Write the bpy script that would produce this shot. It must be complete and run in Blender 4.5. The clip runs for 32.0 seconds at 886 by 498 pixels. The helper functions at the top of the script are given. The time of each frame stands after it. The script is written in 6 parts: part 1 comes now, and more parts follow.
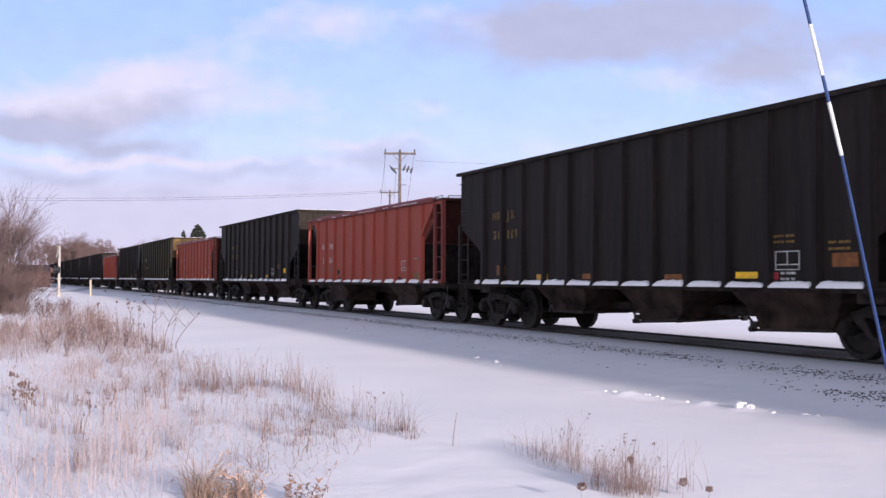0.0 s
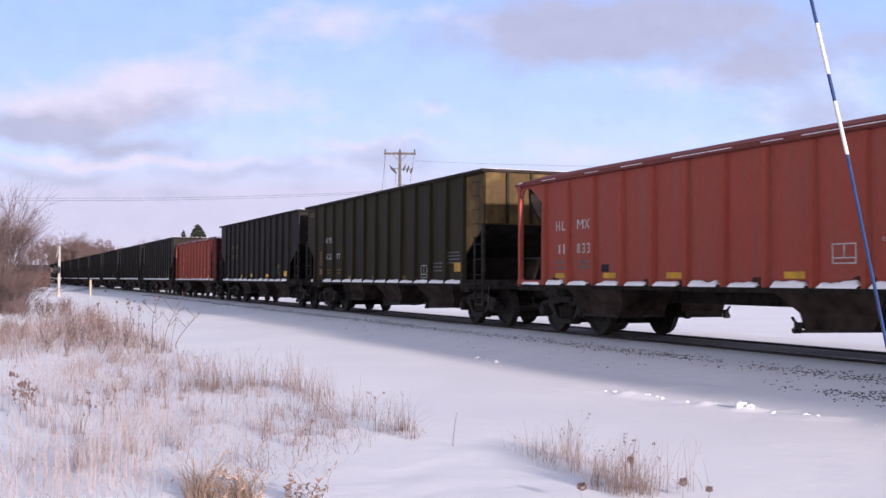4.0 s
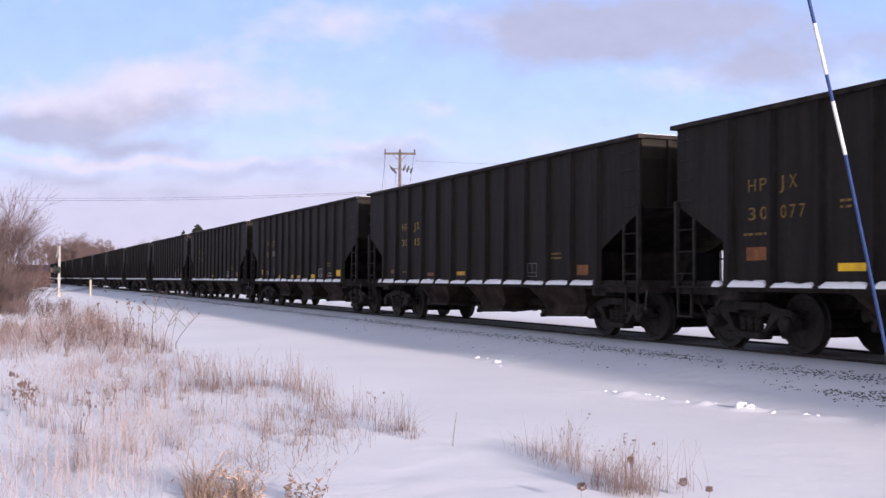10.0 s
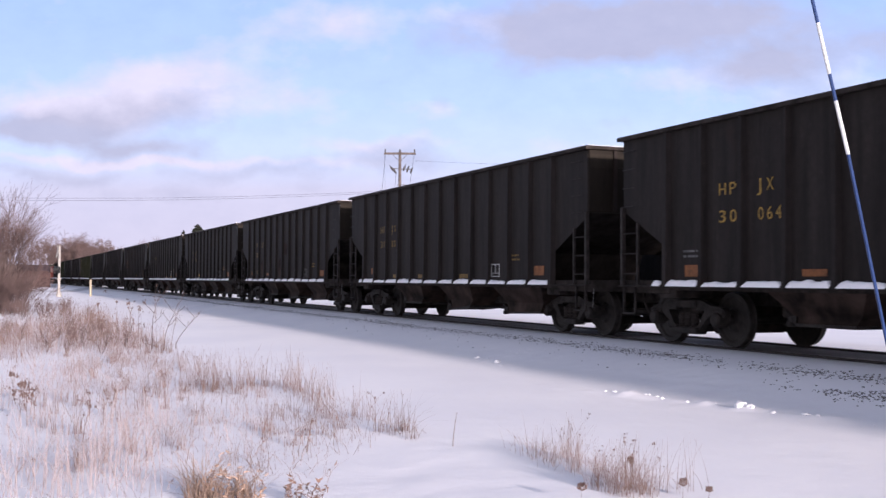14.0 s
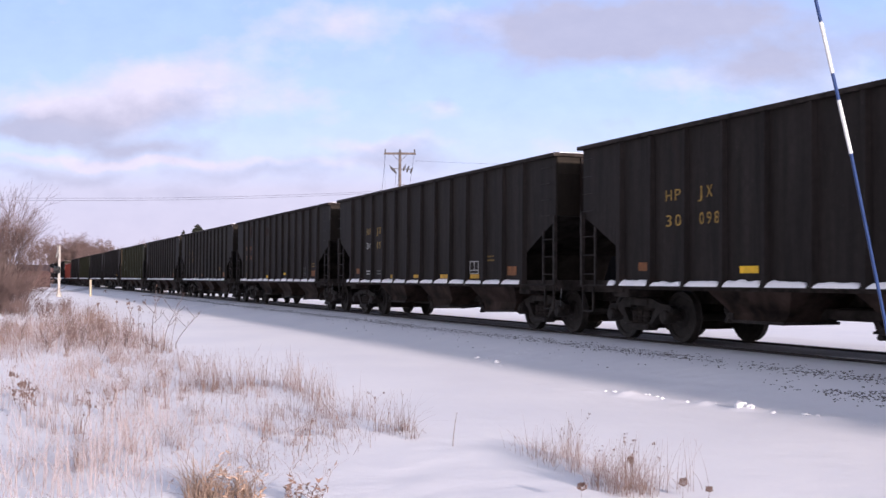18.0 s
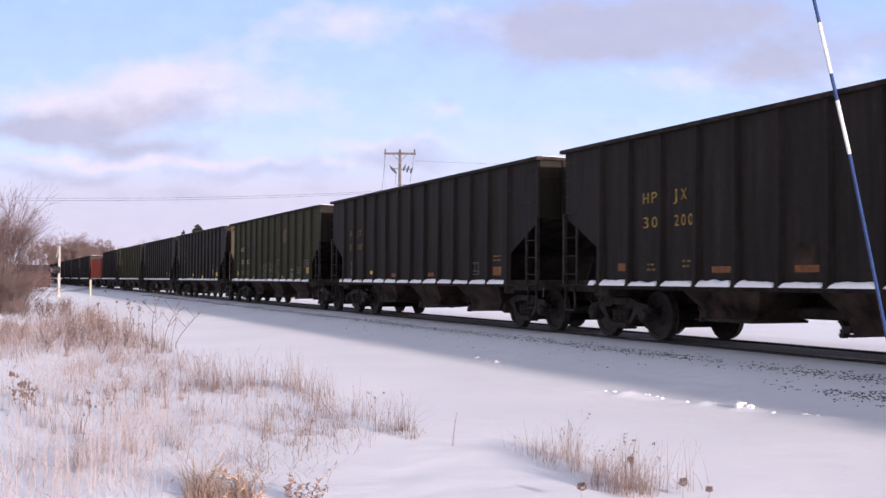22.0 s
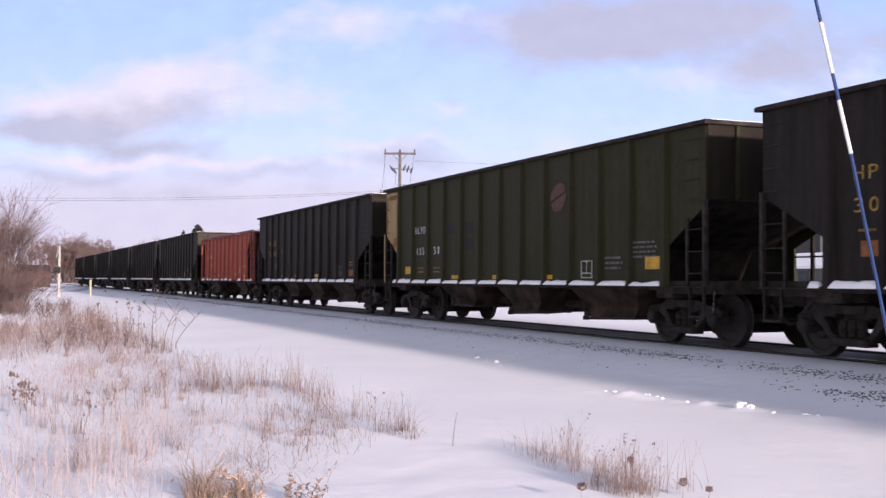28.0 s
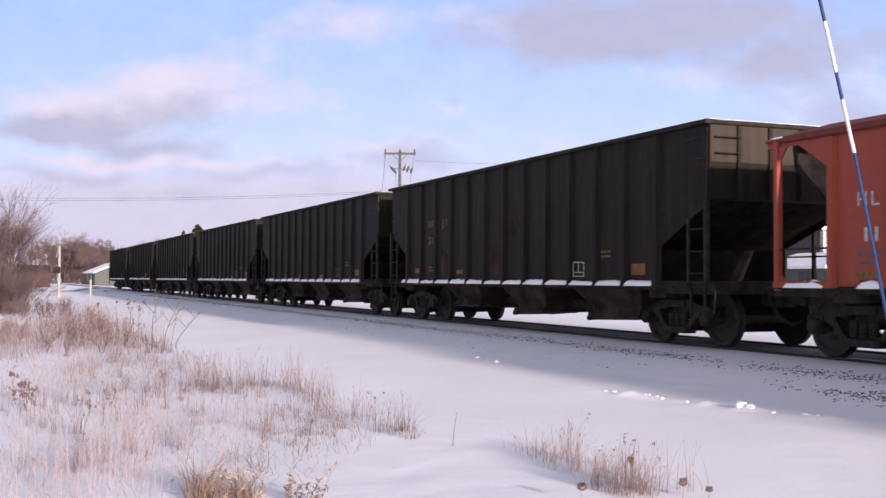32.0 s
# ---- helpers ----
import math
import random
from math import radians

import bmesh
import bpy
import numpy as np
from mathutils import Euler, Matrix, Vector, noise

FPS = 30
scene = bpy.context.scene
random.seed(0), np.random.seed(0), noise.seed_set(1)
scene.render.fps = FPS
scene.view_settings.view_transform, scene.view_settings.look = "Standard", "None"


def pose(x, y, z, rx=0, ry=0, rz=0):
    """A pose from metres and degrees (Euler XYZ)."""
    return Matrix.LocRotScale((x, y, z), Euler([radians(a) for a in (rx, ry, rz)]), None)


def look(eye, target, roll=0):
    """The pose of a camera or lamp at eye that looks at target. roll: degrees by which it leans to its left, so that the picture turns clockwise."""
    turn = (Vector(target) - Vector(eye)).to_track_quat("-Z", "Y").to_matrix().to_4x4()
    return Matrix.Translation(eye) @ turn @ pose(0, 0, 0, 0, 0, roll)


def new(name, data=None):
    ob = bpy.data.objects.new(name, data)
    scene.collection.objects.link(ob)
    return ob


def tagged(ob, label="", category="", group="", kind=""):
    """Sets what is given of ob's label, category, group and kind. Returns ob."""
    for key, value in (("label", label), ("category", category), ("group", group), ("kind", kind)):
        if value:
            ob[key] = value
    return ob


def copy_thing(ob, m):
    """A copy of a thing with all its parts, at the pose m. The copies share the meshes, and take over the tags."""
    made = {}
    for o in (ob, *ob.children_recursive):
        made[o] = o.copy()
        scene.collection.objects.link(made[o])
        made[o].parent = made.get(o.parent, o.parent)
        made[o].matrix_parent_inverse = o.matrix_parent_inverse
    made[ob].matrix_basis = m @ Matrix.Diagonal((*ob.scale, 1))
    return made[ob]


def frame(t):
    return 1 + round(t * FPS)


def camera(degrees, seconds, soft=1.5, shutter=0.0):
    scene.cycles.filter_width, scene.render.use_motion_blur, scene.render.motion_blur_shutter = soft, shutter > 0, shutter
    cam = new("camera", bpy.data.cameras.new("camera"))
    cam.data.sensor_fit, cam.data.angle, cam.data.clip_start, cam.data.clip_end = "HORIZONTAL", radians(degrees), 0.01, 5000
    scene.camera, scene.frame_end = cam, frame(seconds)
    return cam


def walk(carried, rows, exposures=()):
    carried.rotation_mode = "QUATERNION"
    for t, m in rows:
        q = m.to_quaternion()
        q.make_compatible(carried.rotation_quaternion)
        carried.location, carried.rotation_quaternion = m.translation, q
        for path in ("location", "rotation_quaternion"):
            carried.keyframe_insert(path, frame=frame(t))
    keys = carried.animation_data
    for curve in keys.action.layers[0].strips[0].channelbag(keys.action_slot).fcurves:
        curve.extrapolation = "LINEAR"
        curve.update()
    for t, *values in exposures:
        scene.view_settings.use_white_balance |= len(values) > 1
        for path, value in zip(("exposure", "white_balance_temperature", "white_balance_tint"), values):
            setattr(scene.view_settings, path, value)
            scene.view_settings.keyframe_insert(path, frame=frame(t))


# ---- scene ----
# World: x runs along the track in the train's direction, y across it away from the camera, z = 0 on the railhead.
AL, PITCH = radians(22.524), radians(1.564)
EYE = Vector((0, 0, 1.122))
FWD = Vector((-math.cos(AL) * math.cos(PITCH), math.sin(AL) * math.cos(PITCH), math.sin(PITCH)))
TRACK_Y = 12.14
cam = camera(44.27, 32.0, soft=1.5, shutter=0.1)
VIEW = look(EYE, EYE + FWD, 0.17)
walk(cam, [(0.0, VIEW), (32.0, VIEW)], exposures=[(0.0, 0.81, 6280, 18), (10.0, 0.83, 6280, 18), (16.0, 0.87, 6350, 18), (22.0, 0.90, 6480, 18), (29.5, 0.90, 6560, 19), (32.0, 0.80, 6560, 19)])

# ---- world and sun ----
SUN_EL, SUN_AZ = radians(11.0), radians(7.6)
to_sun = Vector((math.cos(SUN_AZ) * math.cos(SUN_EL), math.sin(SUN_AZ) * math.cos(SUN_EL), math.sin(SUN_EL)))
world = bpy.data.worlds.new("world")
scene.world = world
world.use_nodes = True
wn, wl = world.node_tree.nodes, world.node_tree.links
sky = wn.new("ShaderNodeTexSky")
sky.sky_type, sky.sun_disc = "NISHITA", False
sky.sun_elevation, sky.sun_rotation = SUN_EL, radians(90) - SUN_AZ
sky.air_density, sky.dust_density, sky.ozone_density = 1.0, 0.4, 1.0
# broken cloud over the whole sky: it greys the blue and keeps the brightness
veil, grey, tint, both = wn.new("ShaderNodeTexNoise"), wn.new("ShaderNodeRGBToBW"), wn.new("ShaderNodeMix"), wn.new("ShaderNodeMix")
veil.inputs["Scale"].default_value, veil.inputs["Detail"].default_value = 3.0, 6.0
coord, cover = wn.new("ShaderNodeTexCoord"), wn.new("ShaderNodeMapRange")
wl.new(coord.outputs["Generated"], veil.inputs["Vector"])
wl.new(veil.outputs["Fac"], cover.inputs[0])
cover.inputs[1].default_value, cover.inputs[2].default_value, cover.inputs[3].default_value, cover.inputs[4].default_value = 0.35, 0.65, 0.35, 0.9
tint.data_type = both.data_type = "RGBA"
tint.blend_type, tint.inputs[0].default_value, tint.inputs[7].default_value = "MULTIPLY", 1.0, (1.06, 0.97, 1.09, 1)
wl.new(sky.outputs[0], grey.inputs[0])
wl.new(grey.outputs[0], tint.inputs[6])
wl.new(cover.outputs[0], both.inputs[0])
wl.new(sky.outputs[0], both.inputs[6])
wl.new(tint.outputs[2], both.inputs[7])
wl.new(both.outputs[2], wn["Background"].inputs[0])
wn["Background"].inputs[1].default_value = 0.15
sun = new("sun", bpy.data.lights.new("sun", "SUN"))
sun.data.energy, sun.data.angle, sun.data.color = 4.25, radians(2.4), (1.0, 0.87, 0.79)
sun.matrix_basis = look((0, 0, 50), Vector((0, 0, 50)) - to_sun)


# ---- materials ----
def nodes_of(name):
    m = bpy.data.materials.new(name)
    m.use_nodes = True
    return m, m.node_tree.nodes, m.node_tree.links, m.node_tree.nodes["Principled BSDF"]


def mapped(n, l, scale, coord="Object"):
    tc, mp = n.new("ShaderNodeTexCoord"), n.new("ShaderNodeMapping")
    mp.inputs["Scale"].default_value = scale
    l.new(tc.outputs[coord], mp.inputs[0])
    return mp.outputs[0]


def noise_of(n, l, vec, scale, detail=4.0, rough=0.6):
    t = n.new("ShaderNodeTexNoise")
    t.inputs["Scale"].default_value, t.inputs["Detail"].default_value, t.inputs["Roughness"].default_value = scale, detail, rough
    l.new(vec, t.inputs["Vector"])
    return t.outputs["Fac"]


def ramp_of(n, l, fac, stops):
    r = n.new("ShaderNodeValToRGB")
    e = r.color_ramp.elements
    while len(e) < len(stops):
        e.new(0.5)
    for k, (p, c) in zip(e, stops):
        k.position, k.color = p, (*c, 1) if len(c) == 3 else c
    l.new(fac, r.inputs[0])
    return r.outputs[0]


def mix_of(n, l, fac, a, b, how="MIX"):
    m = n.new("ShaderNodeMix")
    m.data_type, m.blend_type = "RGBA", how
    for sock, v in ((m.inputs[0], fac), (m.inputs[6], a), (m.inputs[7], b)):
        if isinstance(v, bpy.types.NodeSocket):
            l.new(v, sock)
        else:
            sock.default_value = v if isinstance(v, (int, float)) else (*v, 1)
    return m.outputs[2]


def bump_of(n, l, b, height, strength, dist):
    u = n.new("ShaderNodeBump")
    u.inputs["Strength"].default_value, u.inputs["Distance"].default_value = strength, dist
    l.new(height, u.inputs["Height"])
    l.new(u.outputs[0], b.inputs["Normal"])


def simple(name, color, rough=0.6, metal=0.0, scale=6.0, vary=0.35, bump=0.0, spec=0.25):
    m, n, l, b = nodes_of(name)
    f1 = noise_of(n, l, mapped(n, l, (1, 1, 1)), scale)
    lo, hi = [c * (1 - vary) for c in color], [min(1, c * (1 + vary)) for c in color]
    l.new(ramp_of(n, l, f1, [(0.3, lo), (0.7, hi)]), b.inputs["Base Color"])
    b.inputs["Roughness"].default_value, b.inputs["Metallic"].default_value = rough, metal
    b.inputs["Specular IOR Level"].default_value = spec
    if bump:
        bump_of(n, l, b, noise_of(n, l, mapped(n, l, (1, 1, 1)), scale * 6), bump, 0.01)
    return m


def paint(name, color, dirt, rust=(0.022, 0.012, 0.009), rust_at=0.66, rough=0.66, worn=0.32):
    """Weathered car paint: rain streaks, dust towards grey, rust blotches, a little panel relief."""
    m, n, l, b = nodes_of(name)
    streak = noise_of(n, l, mapped(n, l, (2.6, 2.6, 0.22)), 2.2, 6.0, 0.65)
    blotch = noise_of(n, l, mapped(n, l, (1, 1, 1)), 0.55, 5.0, 0.6)
    fine = noise_of(n, l, mapped(n, l, (1, 1, 1)), 9.0, 6.0, 0.7)
    info = n.new("ShaderNodeObjectInfo")
    base = mix_of(n, l, ramp_of(n, l, streak, [(0.36, (0, 0, 0)), (0.68, (1.0, 1.0, 1.0))]), color, dirt)
    base = mix_of(n, l, 0.14, base, ramp_of(n, l, info.outputs["Random"], [(0, [c * 0.55 for c in color]), (1, [c * 1.5 for c in color])]))
    base = mix_of(n, l, ramp_of(n, l, blotch, [(rust_at, (0, 0, 0)), (rust_at + 0.12, (0.75, 0.75, 0.75))]), base, rust)
    base = mix_of(n, l, ramp_of(n, l, fine, [(0.35, (worn, worn, worn)), (0.6, (0, 0, 0))]), base, [c * 0.5 for c in color])
    speck = noise_of(n, l, mapped(n, l, (1, 1, 0.55)), 26.0, 3.0, 0.6)
    base = mix_of(n, l, ramp_of(n, l, speck, [(0.66, (0, 0, 0)), (0.74, (worn * 0.7, worn * 0.7, worn * 0.7))]), base, [min(1, c * 2.2 + 0.012) for c in dirt])
    l.new(base, b.inputs["Base Color"])
    b.inputs["Roughness"].default_value = rough
    b.inputs["Specular IOR Level"].default_value = 0.09
    bump_of(n, l, b, noise_of(n, l, mapped(n, l, (1, 1, 0.6)), 1.7, 3.0), 0.35, 0.03)
    return m


black_paint = paint("black_paint", (0.0124, 0.0102, 0.0096), (0.0290, 0.0238, 0.0220), (0.021, 0.011, 0.008), 0.60)
end_paint = paint("end_paint", (0.0110, 0.0088, 0.0068), (0.021, 0.0162, 0.0122))
# lighter end paints: sunlight above the next car's shadow, put into the colour
end_sunlit = paint("end_sunlit", (0.0155, 0.0125, 0.0094), (0.027, 0.0215, 0.016))
end_sunlit_pale = paint("end_sunlit_pale", (0.038, 0.031, 0.023), (0.054, 0.044, 0.032), worn=0.2)
green_paint = paint("green_paint", (0.0235, 0.0250, 0.0108), (0.037, 0.0335, 0.019))
olive_paint = paint("olive_paint", (0.0200, 0.0160, 0.0085), (0.032, 0.026, 0.015))
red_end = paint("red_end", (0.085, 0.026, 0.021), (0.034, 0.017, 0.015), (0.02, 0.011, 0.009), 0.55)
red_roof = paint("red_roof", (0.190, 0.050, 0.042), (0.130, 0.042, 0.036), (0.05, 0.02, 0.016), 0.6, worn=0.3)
red_paint = paint("red_paint", (0.325, 0.066, 0.048), (0.262, 0.090, 0.066), (0.12, 0.038, 0.030), 0.62, worn=0.22)
red_trim = paint("red_trim", (0.31, 0.064, 0.040), (0.25, 0.068, 0.049), (0.13, 0.034, 0.022), 0.74, worn=0.2)
yellow_tan = paint("yellow_tan", (0.185, 0.125, 0.042), (0.095, 0.062, 0.028), (0.026, 0.015, 0.009), 0.50)
rust_red = simple("rust_red", (0.185, 0.095, 0.042), 0.85, 0, 6.0, 0.6, 0.4, 0.1)
tan_paint = paint("tan_paint", (0.34, 0.245, 0.115), (0.23, 0.145, 0.070), (0.09, 0.035, 0.018), 0.56)
grime = simple("grime", (0.0265, 0.0222, 0.0202), 0.85, 0.0, 5.0, 0.6, 0.4, 0.08)
# near-black without sheen: shade painted into parts inside the open car ends
painted_shade = simple("painted_shade", (0.0185, 0.0160, 0.0150), 1.0, 0.0, 3.0, 0.5, 0.3, 0.0)
iron = simple("iron", (0.0215, 0.0180, 0.0165), 0.7, 0.0, 7.0, 0.6, 0.5, 0.14)
bay_rust = simple("bay_rust", (0.0300, 0.0200, 0.0162), 0.8, 0.0, 2.0, 0.8, 0.4, 0.08)
wheel_face = simple("wheel_face", (0.0180, 0.0150, 0.0138), 0.7, 0.0, 9.0, 0.5, 0.3)
rail_side = simple("rail_side", (0.034, 0.028, 0.028), 0.8, 0.1, 6.0, 0.4, 0.4)
rail_head = simple("rail_head", (0.30, 0.29, 0.28), 0.35, 1.0, 4.0, 0.3)
mark_yellow = simple("mark_yellow", (0.25, 0.155, 0.030), 0.6, 0, 14.0, 0.6)
mark_dull = simple("mark_dull", (0.15, 0.09, 0.022), 0.65, 0, 14.0, 0.55)
mark_orange = simple("mark_orange", (0.165, 0.058, 0.014), 0.6, 0, 9.0, 0.45)
mark_white = simple("mark_white", (0.40, 0.40, 0.39), 0.6, 0, 14.0, 0.45)
mark_grey = simple("mark_grey", (0.10, 0.10, 0.10), 0.6, 0, 14.0, 0.45)
mark_dark = simple("mark_dark", (0.0085, 0.0088, 0.0125), 0.75, 0, 8.0, 0.3)
mark_red = simple("mark_red", (0.066, 0.025, 0.019), 0.6, 0, 10.0, 0.5)
label_red = simple("label_red", (0.22, 0.022, 0.028), 0.6, 0, 12.0, 0.5)
sheet_yellow = simple("sheet_yellow", (0.80, 0.47, 0.012), 0.5, 0, 5.0, 0.2)
sheet_gold = simple("sheet_gold", (0.46, 0.25, 0.012), 0.5, 0, 5.0, 0.35)
graffito = simple("graffito", (0.072, 0.076, 0.060), 0.6, 0, 10.0, 0.4)
pole_wood = simple("pole_wood", (0.090, 0.076, 0.070), 0.85, 0, 3.0, 0.3, 0.4)
wire_metal = simple("wire_metal", (0.05, 0.05, 0.055), 0.6, 0.0)
bark = simple("bark", (0.105, 0.078, 0.072), 0.9, 0, 4.0, 0.4)
twig_brown = simple("twig_brown", (0.100, 0.069, 0.064), 0.9, 0, 0.8, 0.35)
thicket_brown = simple("thicket_brown", (0.082, 0.053, 0.047), 0.9, 0, 0.8, 0.35)
wood_twig = simple("wood_twig", (0.130, 0.092, 0.086), 0.9, 0, 0.5, 0.3)
fir_green = simple("fir_green", (0.020, 0.024, 0.017), 0.9, 0, 1.0, 0.4)
straw = simple("straw", (0.245, 0.172, 0.148), 0.85, 0, 1.5, 0.35)
straw_gold = simple("straw_gold", (0.36, 0.262, 0.205), 0.85, 0, 1.5, 0.35)
straw_pale = simple("straw_pale", (0.47, 0.395, 0.385), 0.85, 0, 1.5, 0.3)
stalk_brown = simple("stalk_brown", (0.20, 0.135, 0.11), 0.9, 0, 3.0, 0.4)
seed_brown = simple("seed_brown", (0.22, 0.145, 0.118), 0.95, 0, 30.0, 0.5, 0.6)
gravel_grey = simple("gravel_grey", (0.13, 0.12, 0.115), 0.9, 0, 14.0, 0.6, 0.6)
post_white = simple("post_white", (0.36, 0.34, 0.31), 0.6, 0, 5.0, 0.2)
post_yellow = simple("post_yellow", (0.36, 0.31, 0.22), 0.5, 0, 5.0, 0.2)
lamp_black = simple("lamp_black", (0.02, 0.02, 0.02), 0.5)
siding_pale = simple("siding_pale", (0.060, 0.057, 0.058), 0.7, 0, 2.0, 0.12)
siding_tan = simple("siding_tan", (0.085, 0.088, 0.085), 0.75, 0, 2.0, 0.2)
barn_brown = simple("barn_brown", (0.060, 0.036, 0.034), 0.85, 0, 1.0, 0.35)
window_dark = simple("window_dark", (0.05, 0.06, 0.075), 0.15)
stake_blue = simple("stake_blue", (0.014, 0.036, 0.115), 0.35, 0, 20.0, 0.12)
stake_white = simple("stake_white", (0.50, 0.52, 0.51), 0.3, 0, 20.0, 0.06)


def snow_material(name, amount=1.0):
    m, n, l, b = nodes_of(name)
    big = noise_of(n, l, mapped(n, l, (1, 1, 1)), 0.35, 4.0)
    mid = noise_of(n, l, mapped(n, l, (1, 1, 1)), 3.2, 6.0, 0.62)
    fine = noise_of(n, l, mapped(n, l, (1, 1, 1)), 40.0, 3.0)
    c = ramp_of(n, l, big, [(0.3, (0.80, 0.80, 0.83)), (0.7, (0.88, 0.875, 0.885))])
    c = mix_of(n, l, ramp_of(n, l, mid, [(0.55, (0, 0, 0)), (0.8, (0.35, 0.35, 0.35))]), c, (0.74, 0.74, 0.77))
    l.new(c, b.inputs["Base Color"])
    b.inputs["Roughness"].default_value, b.inputs["Specular IOR Level"].default_value = 0.75, 0.25
    add = n.new("ShaderNodeMath")
    add.operation = "MULTIPLY_ADD"
    l.new(fine, add.inputs[0])
    add.inputs[1].default_value = 0.12
    l.new(mid, add.inputs[2])
    bump_of(n, l, b, add.outputs[0], 0.38 * amount, 0.035)
    return m


snow = snow_material("snow")
snow_fluff = snow_material("snow_fluff", 1.4)


# ---- mesh building ----
class Shape:
    """Collects vertices and faces for one mesh."""

    def __init__(self):
        self.v, self.f = [], []

    def add(self, vs, fs):
        o = len(self.v)
        self.v.extend(tuple(p) for p in vs)
        self.f.extend(tuple(i + o for i in q) for q in fs)
        return self

    def box(self, x0, x1, y0, y1, z0, z1, bev=0.0):
        if bev <= 0:
            vs = [(x, y, z) for z in (z0, z1) for x, y in ((x0, y0), (x1, y0), (x1, y1), (x0, y1))]
            return self.add(vs, [(3, 2, 1, 0), (4, 5, 6, 7), (0, 1, 5, 4), (1, 2, 6, 5), (2, 3, 7, 6), (3, 0, 4, 7)])
        ring = lambda d: ((x0 + d, y0), (x1 - d, y0), (x1, y0 + d), (x1, y1 - d), (x1 - d, y1), (x0 + d, y1), (x0, y1 - d), (x0, y0 + d))
        inner = ((x0 + bev, y0 + bev), (x1 - bev, y0 + bev), (x1 - bev, y0 + bev), (x1 - bev, y1 - bev), (x1 - bev, y1 - bev), (x0 + bev, y1 - bev), (x0 + bev, y1 - bev), (x0 + bev, y0 + bev))
        return self.loft([[(x, y, z0) for x, y in inner], [(x, y, z0 + bev) for x, y in ring(bev)], [(x, y, z1 - bev) for x, y in ring(bev)], [(x, y, z1) for x, y in inner]])

    def prism(self, outline, y0, y1):
        """An outline of (x, z) points pulled from y0 to y1."""
        k = len(outline)
        vs = [(x, y0, z) for x, z in outline] + [(x, y1, z) for x, z in outline]
        fs = [tuple(range(k)), tuple(range(2 * k - 1, k - 1, -1))] + [(i + k, (i + 1) % k + k, (i + 1) % k, i) for i in range(k)]
        return self.add(vs, fs)

    def profile_x(self, outline, x0, x1):
        """An outline of (y, z) points pulled from x0 to x1."""
        k = len(outline)
        vs = [(x0, y, z) for y, z in outline] + [(x1, y, z) for y, z in outline]
        fs = [tuple(range(k - 1, -1, -1)), tuple(range(k, 2 * k))] + [(i, (i + 1) % k, (i + 1) % k + k, i + k) for i in range(k)]
        return self.add(vs, fs)

    def loft(self, rings, caps=True):
        k = len(rings[0])
        vs = [p for r in rings for p in r]
        fs = [(a * k + i, a * k + (i + 1) % k, (a + 1) * k + (i + 1) % k, (a + 1) * k + i) for a in range(len(rings) - 1) for i in range(k)]
        if caps:
            fs += [tuple(range(k - 1, -1, -1)), tuple(range((len(rings) - 1) * k, len(rings) * k))]
        return self.add(vs, fs)

    def rod(self, a, b, r0, r1=None, k=6):
        a, b = Vector(a), Vector(b)
        r1 = r0 if r1 is None else r1
        w = (b - a).normalized()
        u = w.cross(Vector((0, 0, 1)) if abs(w.z) < 0.9 else Vector((1, 0, 0))).normalized()
        t = w.cross(u)
        ring = lambda p, r: [p + u * (math.cos(j * 2 * math.pi / k) * r) + t * (math.sin(j * 2 * math.pi / k) * r) for j in range(k)]
        return self.loft([ring(a, r0), ring(b, r1)])

    def turned(self, centre, axis_rings, k=20):
        """A body turned round the y axis: rings of (y, radius)."""
        cx, cy, cz = centre
        return self.loft([[(cx + math.sin(j * 2 * math.pi / k) * r, cy + y, cz + math.cos(j * 2 * math.pi / k) * r) for j in range(k)] for y, r in axis_rings])

    def mesh(self, name, smooth=False):
        me = bpy.data.meshes.new(name)
        me.from_pydata(self.v, [], self.f)
        bm = bmesh.new()
        bm.from_mesh(me)
        bmesh.ops.recalc_face_normals(bm, faces=bm.faces)
        bm.to_mesh(me)
        bm.free()
        if smooth:
            me.polygons.foreach_set("use_smooth", [True] * len(me.polygons))
        return me


def part(name, shape, material, parent, label="", smooth=False):
    me = shape if isinstance(shape, bpy.types.Mesh) else shape.mesh(name, smooth)
    if not me.materials:
        me.materials.append(material)
    ob = new(name, me)
    ob.parent = parent
    if label:
        tagged(ob, label)
    return ob


def thing(name, label, category, group="", at=None, kind=""):
    ob = new(name)
    if at is not None:
        ob.matrix_basis = at
    return tagged(ob, label, category, group, kind)


def solo(name, shape, material, label, category, at=None, group="", kind="", smooth=False):
    ob = part(name, shape, material, None, "", smooth)
    if at is not None:
        ob.matrix_basis = at
    return tagged(ob, label, category, group, kind)


LETTERS = {}


def letter_mesh(char, size, width):
    """One slightly raised character in the built-in font, as wide as given, upright in the x-z plane and facing -y."""
    if (char, size, width) not in LETTERS:
        cu = bpy.data.curves.new("letter", "FONT")
        cu.body, cu.size, cu.extrude, cu.resolution_u = char, size, 0.002, 3
        ob = bpy.data.objects.new("letter", cu)
        scene.collection.objects.link(ob)
        me = bpy.data.meshes.new_from_object(ob.evaluated_get(bpy.context.evaluated_depsgraph_get()))
        bpy.data.objects.remove(ob)
        me.transform(Matrix.Rotation(radians(90), 4, "X"))
        xs = [v.co.x for v in me.vertices]
        me.transform(Matrix.Diagonal((width / (max(xs) - min(xs)), 1, 1, 1)) @ Matrix.Translation((-min(xs), 0, 0)))
        LETTERS[char, size, width] = me
    return LETTERS[char, size, width].copy()


